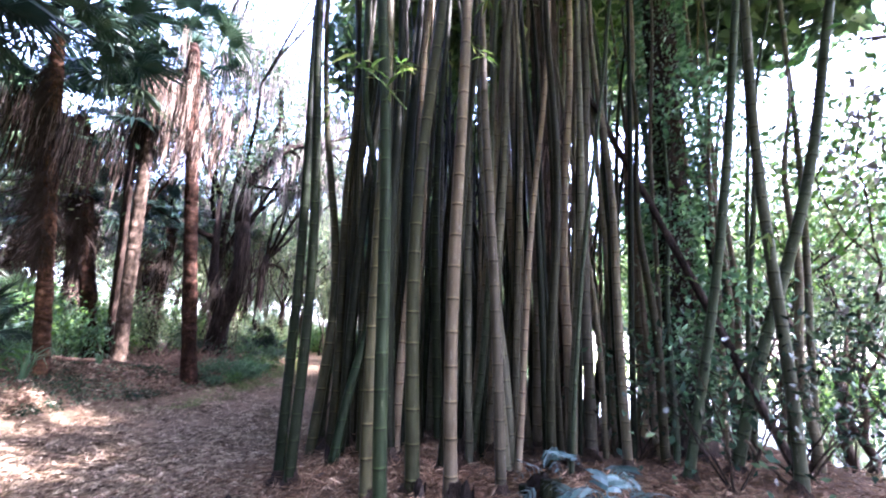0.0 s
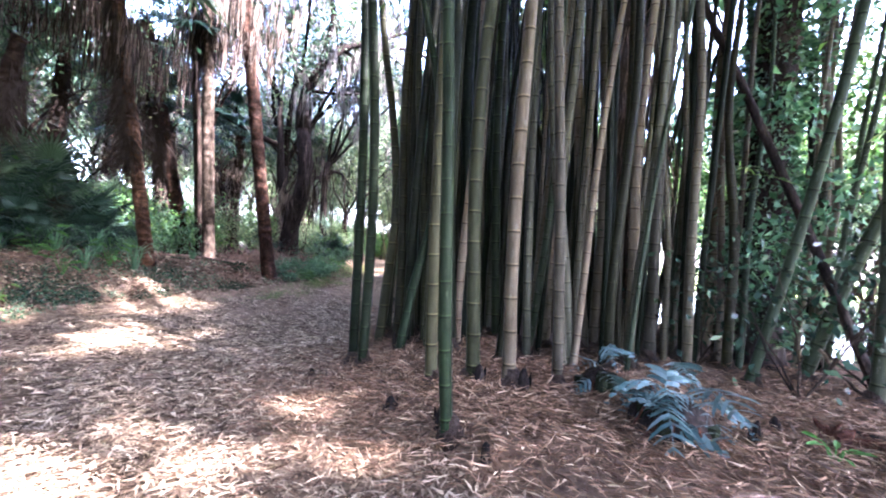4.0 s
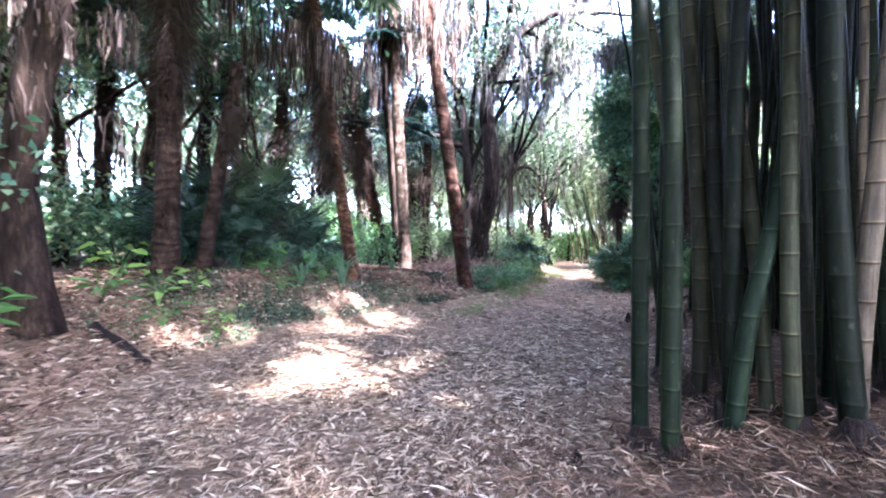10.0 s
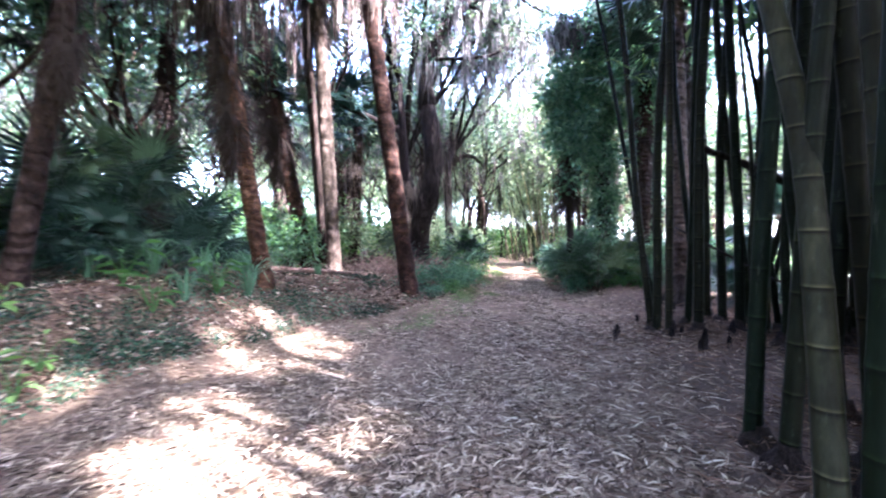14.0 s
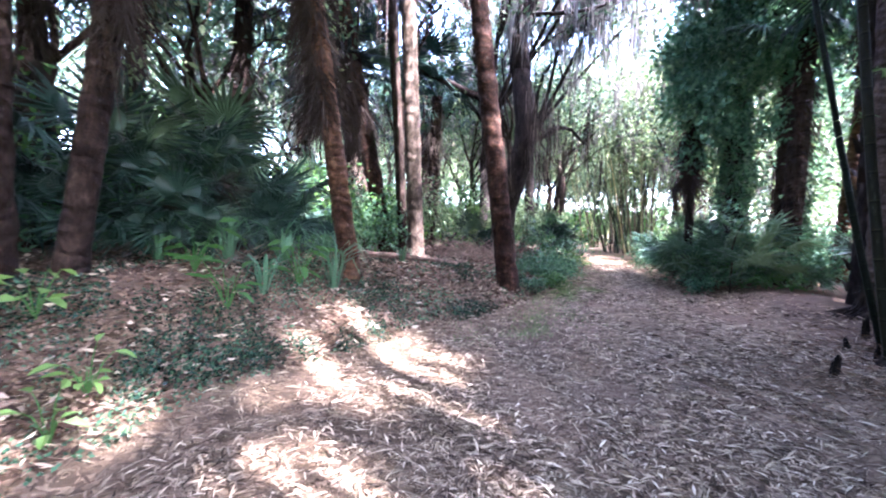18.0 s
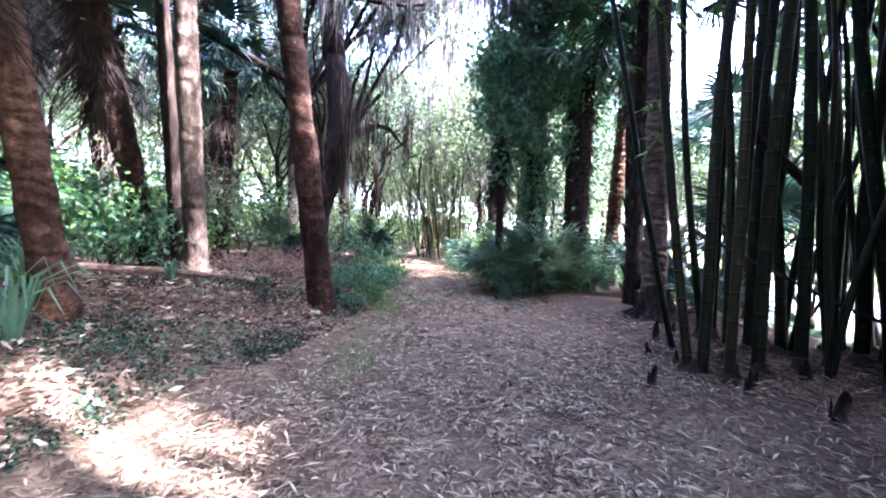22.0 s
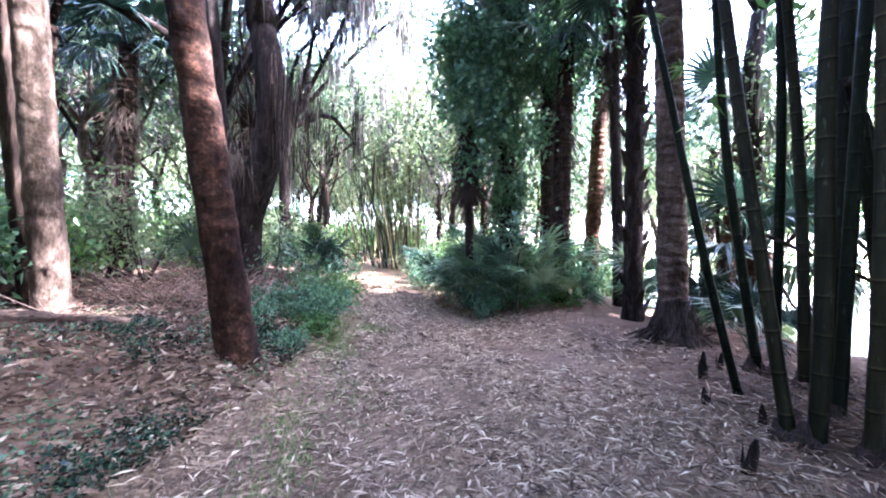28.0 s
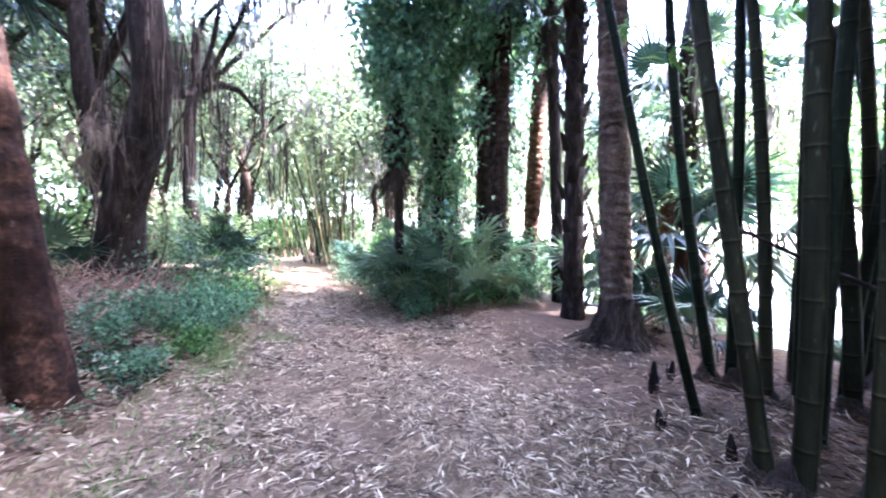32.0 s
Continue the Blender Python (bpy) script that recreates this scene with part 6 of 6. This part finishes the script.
for i, (x, y, n, sz, b) in enumerate(((-7.9, 4.75, 12, 0.9, True), (-7.2, 5.3, 10, 0.7, True), (-8.0, 5.3, 9, 0.8, True), (-6.9, 5.0, 7, 0.6, True), (-7.3, 4.5, 8, 0.9, False), (-6.4, 2.5, 12, 1.1, False), (-6.9, 2.7, 10, 1.0, False), (-7.6, 6.6, 10, 1.1, False), (-8.3, 6.7, 12, 1.2, False), (-7.7, 7.6, 12, 1.2, False), (-8.0, 4.1, 9, 1.0, False), (-8.8, 4.6, 9, 1.2, True), (2.2, 3.0, 6, 0.45, False), (-1.5, 14.9, 12, 1.0, False), (-1.9, 15.0, 12, 1.1, False), (-2.3, 15.2, 10, 1.0, False), (-5.0, -0.4, 9, 1.0, True))):
    herb(x, y, n, sz, b, 740 + i)


def tuft(x, y, n, size, seed, mat=None, label="tuft of long dark green grass-like leaves"):
    random.seed(seed)
    t = thing("grass_tuft", label, "grass", "grass tufts", on(x, y, -0.02))
    for i in range(n):
        a, e = i * 2.4, random.uniform(0.25, 1.1)
        d = Vector((math.cos(a), math.sin(a), 0))
        L = size * random.uniform(0.6, 1.1)
        g = Geo()
        g.strip([d * 0.03, d * L * 0.3 * e + Vector((0, 0, L * 0.6)), d * L * 0.75 * e + Vector((0, 0, L * 0.75)), d * L * 1.1 * e + Vector((0, 0, L * 0.45))], (0.018, 0.026, 0.018, 0.003), Vector((-d.y, d.x, random.uniform(-0.3, 0.3))))
        part("blade", g.mesh("blade", mat or M_VINE), t)


for i, (x, y, n, sz) in enumerate(((-7.5, 8.0, 22, 0.8), (-7.9, 8.5, 20, 0.7), (-8.2, 7.8, 22, 0.8), (-7.7, 7.1, 16, 0.6), (-8.6, 9.0, 18, 0.7), (-8.6, 7.3, 20, 0.8), (-9.4, 6.9, 18, 0.8), (-8.2, 10.6, 14, 0.5))):
    tuft(x, y, n, sz, 770 + i)


def log(name, pts, radii, mat, label, n=9, category="log", wob=0.08):
    """A fallen trunk or branch along pts, with ragged ends."""
    random.seed(int(abs(pts[0][0] * 100)))
    o = Vector(pts[0])
    t = thing(name, label, category, "", o)
    g = Geo()
    fine = []
    for a, b in zip(pts[:-1], pts[1:]):
        a, b = Vector(a) - o, Vector(b) - o
        for k in range(4):
            fine.append(a.lerp(b, k / 4) + Vector((random.gauss(0, 0.01), random.gauss(0, 0.01), random.gauss(0, 0.008))))
    fine.append(Vector(pts[-1]) - o)
    rr = np.interp(np.linspace(0, len(pts) - 1, len(fine)), range(len(pts)), radii)
    g.tube(fine, list(rr), n, wob=wob)
    part("stem", g.mesh("stem", mat, True), t)
    return t


def onp(x, y, dz):
    return tuple(on(x, y, dz))


log("fallen_log", (onp(-10.6, 10.9, 0.1), onp(-8.8, 11.15, 0.11), onp(-7.3, 11.1, 0.08)), (0.065, 0.06, 0.035), M_DEADWOOD, "thin pale fallen trunk lying on the bank")
log("fallen_log", (onp(-7.35, 2.1, 0.05), (-7.6, 1.75, 0.95), (-7.9, 1.3, 1.65), (-8.1, 0.9, 2.0)), (0.15, 0.13, 0.12, 0.1), M_OAK, "dark dead trunk leaning over the bank")
log("fallen_log", (onp(-8.6, 2.6, 0.05), onp(-7.9, 2.2, 0.12), onp(-7.2, 2.5, 0.05)), (0.09, 0.08, 0.05), M_GREY, "grey fallen branch at a tree foot")
log("fallen_log", (onp(-7.3, 3.75, 0.04), onp(-6.95, 3.9, 0.06), onp(-6.55, 4.0, 0.03)), (0.06, 0.05, 0.04), M_OAK, "dark fallen branch on the bank")
log("rotten_log", (onp(2.55, 3.6, 0.03), onp(2.95, 3.1, 0.07), onp(3.2, 2.7, 0.05), onp(3.6, 2.0, 0.02)), (0.03, 0.04, 0.035, 0.02), M_ROTTEN, "thin red-brown rotten log beside the bamboo", wob=0.35)
log("rotten_log", (onp(2.7, 3.75, 0.02), onp(3.2, 3.2, 0.05), onp(3.55, 2.75, 0.03), onp(3.8, 2.4, 0.01)), (0.025, 0.03, 0.03, 0.015), M_OAK, "thin dark rotten branch beside the bamboo", wob=0.35)


def rotten_wood(x, y, n, size, seed):
    """A crumbled stump: splintered lumps of soft red wood."""
    random.seed(seed)
    t = thing("rotten_stump", "crumbled red-brown rotten stump beside the bamboo", "stump", "rotten wood", on(x, y, -0.03))
    for k in range(n):
        a, d = random.uniform(0, 6.28), size * math.sqrt(random.random())
        p = Vector((math.cos(a) * d, math.sin(a) * d, random.uniform(0.0, 0.16) * (1 - d / size * 0.8)))
        w = Vector((random.gauss(0, 0.6), random.gauss(0, 0.6), random.uniform(0.1, 1))).normalized()
        L, r = random.uniform(0.07, 0.2), random.uniform(0.015, 0.045)
        g = Geo()
        g.tube([p, p + w * L * 0.35, p + w * L * 0.75, p + w * L], (r * 0.7, r, r * 0.75, r * 0.15), 6, wob=0.4)
        part("splinter", g.mesh("splinter", M_ROTTEN), t)


rotten_wood(2.55, 3.3, 26, 0.26, 41)
rotten_wood(3.05, 3.45, 14, 0.2, 42)
log("pale_pole", ((3.45, 4.95, 0.62), (3.58, 4.85, 0.4), onp(3.76, 4.68, 0.02)), (0.018, 0.018, 0.018), M_PALE, "pale thin pole leaning among the culms", category="pole")
log("dead_culm", ((1.9, 6.1, 6.4), (2.31, 5.86, 5.11), (3.28, 5.38, 2.48), onp(4.1, 5.0, 0.0)), (0.03, 0.045, 0.05, 0.05), M_OAK, "grey dead culm fallen across the clump", category="bamboo")
log("dead_tree", ((-1.25, 9.9, 2.75), (-0.2, 10.6, 2.4), (0.9, 11.3, 2.0), onp(3.4, 12.9, 0.0)), (0.04, 0.06, 0.07, 0.08), M_OAK, "dark broken trunk leaning through the bamboo", category="dead tree")
log("fallen_culm", ((-1.4, 10.5, 1.6), (-0.4, 9.6, 0.9), onp(1.2, 8.4, 0.0)), (0.015, 0.02, 0.025), M_OAK, "dark culm fallen through the clump", category="bamboo")
sapling = log("sapling", (onp(-2.52, 15.0, -0.02), onp(-2.55, 15.02, 0.7), onp(-2.5, 15.05, 1.25), onp(-2.3, 15.1, 1.7)), (0.022, 0.02, 0.016, 0.01), M_PALE, "thin pale sapling at the edge of the path", 6, "sapling")
part("leaves", crown_mesh([(0.1, 0, 1.5), (0.3, 0.1, 1.8), (0, 0.1, 1.9), (-0.2, 0, 1.6)], 160, 0.25, 0.14, M_VINE, (0, 0, 0), False, "leaves"), sapling)


def brush(x, y, n, size, seed, label="tangle of dry sticks and dead fronds", high=0.5):
    """Loose dry sticks, too many to count."""
    random.seed(seed)
    base = on(x, y)
    t = thing("brush_pile", label, "brush", "brush", base)
    g = Geo()
    for i in range(int(n * 0.6)):
        a = random.uniform(0, 6.28)
        cx, cy = random.gauss(0, size * 0.45), random.gauss(0, size * 0.45)
        z = float(H(x + cx, y + cy)) - base.z
        L = size * random.uniform(0.3, 0.8)
        tilt = random.uniform(0, high)
        d = Vector((math.cos(a), math.sin(a), tilt)).normalized()
        p = Vector((cx, cy, z + 0.01))
        g.tube([p, p + d * L * 0.5 + Vector((0, 0, random.gauss(0, 0.03))), p + d * L + Vector((0, 0, -0.1 * L))], [random.uniform(0.003, 0.013)] * 2 + [0.002], 4)
    ob = part("twig", g.mesh("twig", M_DEADWOOD), t)
    ob["kind"] = "stuff"


for i, (x, y, n, sz, hi) in enumerate(((-8.1, 13.3, 200, 1.3, 1.0), (-7.4, 14.6, 220, 1.2, 1.4), (-8.4, 12.8, 120, 1.2, 0.3), (-7.6, 12.9, 140, 1.1, 0.9), (-7.9, 15.2, 160, 1.3, 0.9), (-6.9, 16.6, 120, 0.9, 1.6), (-9.0, 14.6, 80, 1.2, 0.5), (-8.2, 2.4, 90, 1.1, 0.4), (-7.2, 17.6, 90, 1.0, 1.0), (-7.8, 12.3, 60, 1.0, 0.2), (2.4, 2.9, 60, 0.9, 0.3), (-9.6, 4.3, 60, 1.2, 0.3))):
    brush(x, y, n, sz, 800 + i, high=hi)

# dry fronds dropped on the ground
random.seed(19)
for i, (x, y, az, dead) in enumerate(((-3.75, 0.15, 0.2, True), (-3.9, 0.1, 0.6, True), (-7.9, 11.35, 3.0, False), (-8.1, 13.2, 1.0, True), (-7.7, 13.9, 2.0, True), (-0.62, 13.3, 4.4, True), (-0.7, 13.25, 5.0, True), (-9.2, 10.9, 2.6, True), (-8.8, 7.0, 0.4, True))):
    t = thing("fallen_frond", "dry fallen palm frond" if dead else "green fallen palm frond", "frond", "fallen fronds", on(x, y, 0.05))
    frond(t, Vector((0, 0, 0.02)), az, radians(4), 0.7, dead, dry=PALE_DEADS)

# the dark root mound of the straight palm by the path
g = Geo()
random.seed(23)
g.tube([(0, 0, -0.05), (0, 0, 0.08), (0, 0, 0.22), (0, 0, 0.4), (0, 0, 0.62)], (0.52, 0.42, 0.3, 0.24, 0.21), 18, wob=0.1)
for i in range(60):
    a = random.uniform(0, 6.28)
    o = Vector((math.cos(a), math.sin(a), 0))
    r1 = random.uniform(0.4, 0.75)
    g.tube([o * 0.2 + Vector((0, 0, random.uniform(0.3, 0.6))), o * 0.33 + Vector((0, 0, 0.18)), o * r1 + Vector((0, 0, 0.0))], (0.012, 0.012, 0.006), 4)
part("root_mass", g.mesh("root_mass", M_ROOT), fore_palm, "dark mass of fine roots")

# bamboo behind the pale palm
side_clump = thing("bamboo_clump", "few old tan bamboo culms behind a pale palm", "bamboo", "bamboo clumps", on(-5.5, -0.1))
for x, y, lx, ly, r in ((-5.3, -0.1, 0.0, -0.01, 0.11), (-5.55, 0.1, 0.02, 0.0, 0.1), (-5.8, -0.3, -0.03, 0.0, 0.1), (-5.6, -0.5, 0.0, -0.05, 0.09), (-6.0, 0.2, -0.04, 0.02, 0.1), (-6.2, -0.2, -0.06, 0.0, 0.09), (-5.9, -0.7, 0.0, -0.06, 0.1)):
    # tan culms drawn with the shade-darkened copies
    culm(side_clump, x, y, lx, ly, r, pool=HALF_SHADE_CULMS if x > -5.4 else DEEP_SHADE_CULMS)
log("cut_culm", (onp(-4.75, -0.05, 0.07), (-4.9, -0.25, 0.75), (-5.1, -0.5, 1.1)), (0.07, 0.07, 0.07), M_PALE, "pale cut culm leaning at the clump", category="bamboo")
log("cut_culm", (onp(-5.15, 0.25, 0.75), onp(-5.5, 0.0, 0.8), onp(-6.1, -0.3, 0.85)), (0.04, 0.04, 0.04), M_PALE, "tan bamboo bar lying across the culms", category="bamboo")

# moss and strips hanging from the palm tops
for t, pts in ((red_palm, [(-1.0, -0.4, 7.6), (-0.9, -0.4, 7.0), (-1.2, -0.6, 8.2), (-1.5, -0.7, 7.8), (-0.6, -0.3, 6.6)]), (orange_palm, [(-0.6, -0.6, 5.2), (-0.3, -0.3, 4.6), (-0.9, -0.9, 5.6)]), (big_palm, [(0.3, 0.3, 5.6), (0.5, -0.4, 5.8)]), (lit_palm, [(-0.4, -0.3, 7.0), (-0.6, -0.6, 7.5)])):
    pts = [tuple(random.gauss(v, 0.33) for v in p) for p in pts for k in range(5)]
    part("hanging_moss", moss_mesh(pts, 800, 1.5, width=0.011, mat=M_DRYFAN if t is red_palm else M_DEADFAN), t, "ragged strips hanging from the crown")


# sticks, broad leaves and chips on the bank
def debris():
    n = 42000
    y = rng.uniform(-1, 19, n)
    x = centre(y) - np.interp(y, (4, 8, 11), (3.2, 2.3, 1.6)) - np.abs(rng.normal(0, 1.8, n))
    a = rng.uniform(0, 6.28, n)
    at = np.stack([x, y, H(x, y) + rng.uniform(0.01, 0.05, n)], 1)
    along = np.stack([np.cos(a), np.sin(a), rng.normal(0, 0.25, n)], 1)
    q = leaf_quads(at, along, rng.uniform(0.03, 0.15, n), rng.uniform(0.008, 0.045, n))
    tagged(new("bank_debris", quads("bank_debris", q, M_DEBRIS)), "fallen broad brown leaves on the forest floor", "leaf litter", kind="stuff")


debris()


# thin culms and leaf sprays
random.seed(66)
for i in range(11):
    culm(near_clump, random.uniform(2.4, 5.6), random.uniform(5.6, 8.4), random.gauss(0.02, 0.05), random.gauss(0, 0.04), random.uniform(0.03, 0.05), 10)


def spray(clump, x, y, z, seed, size=0.16, n=14):
    """A twig with a few narrow leaves, on a culm."""
    random.seed(seed)
    o = Vector((x, y, z)) - clump.location
    a = random.uniform(0, 6.28)
    d = Vector((math.cos(a), math.sin(a), 0.5))
    g = Geo()
    g.tube([o, o + d * 0.25, o + d * 0.5 + Vector((0, 0, -0.08))], (0.006, 0.004, 0.002), 4)
    for i in range(n):
        p = o + d * random.uniform(0.12, 0.5)
        b = random.uniform(0, 6.28)
        w = Vector((math.cos(b), math.sin(b), random.uniform(-0.6, 0.3)))
        L = size * random.uniform(0.7, 1.3)
        g.strip([p, p + w * L * 0.45, p + w * L + Vector((0, 0, -0.2 * L))], (0.004, L * 0.16, 0.002), Vector((-w.y, w.x, random.uniform(-0.4, 0.4))))
    part("leaf_spray", g.mesh("leaf_spray", M_BAMBOOLEAF), clump, "small spray of fresh green leaves")


for i, (x, y, z) in enumerate(((-2.15, 10.8, 3.1), (-2.3, 10.9, 3.7), (-2.0, 10.7, 2.5), (-2.45, 11.0, 4.3), (-1.35, 11.35, 3.4), (-1.5, 11.4, 4.4), (-1.75, 9.6, 3.6), (-2.1, 10.1, 4.0), (-0.9, 10.6, 4.2), (-0.35, 3.0, 3.3), (-0.6, 3.9, 4.4), (0.5, 4.2, 4.6), (0.2, 3.9, 5.0), (3.3, 6.0, 2.2), (3.7, 4.6, 2.6), (4.4, 6.3, 3.0), (2.9, 6.3, 1.6), (3.0, 4.7, 2.3), (4.3, 7.2, 4.2), (5.2, 6.0, 3.2), (-1.6, 5.0, 4.2), (-1.5, 5.4, 5.0), (-1.7, 5.7, 4.6))):
    spray(near_clump if y < 8 else far_clump, x, y, z, 830 + i)


# straw of shed sheaths at the bamboo feet
def straw(cx, cy, sx, sy, n, name_label):
    x, y = rng.normal(cx, sx, n), rng.normal(cy, sy, n)
    a = rng.uniform(0, 6.28, n)
    at = np.stack([x, y, H(x, y) + rng.uniform(0.01, 0.07, n)], 1)
    along = np.stack([np.cos(a), np.sin(a), rng.normal(0, 0.25, n)], 1)
    q = leaf_quads(at, along, rng.uniform(0.04, 0.19, n), rng.uniform(0.004, 0.013, n))
    tagged(new("bamboo_straw", quads("bamboo_straw", q, M_STRAW)), name_label, "straw", kind="stuff")


straw(0.6, 3.7, 1.5, 0.8, 26000, "orange-brown straw and sheaths under the bamboo")
straw(-1.0, 5.0, 0.7, 1.0, 8000, "orange-brown straw and sheaths under the bamboo")
straw(-0.9, 9.4, 1.0, 1.1, 10000, "orange-brown straw and sheaths under the bamboo")
straw(2.9, 3.4, 1.0, 0.9, 9000, "orange-brown straw and sheaths under the bamboo")
straw(4.2, 5.2, 1.2, 1.2, 3500, "orange-brown straw and sheaths under the bamboo")
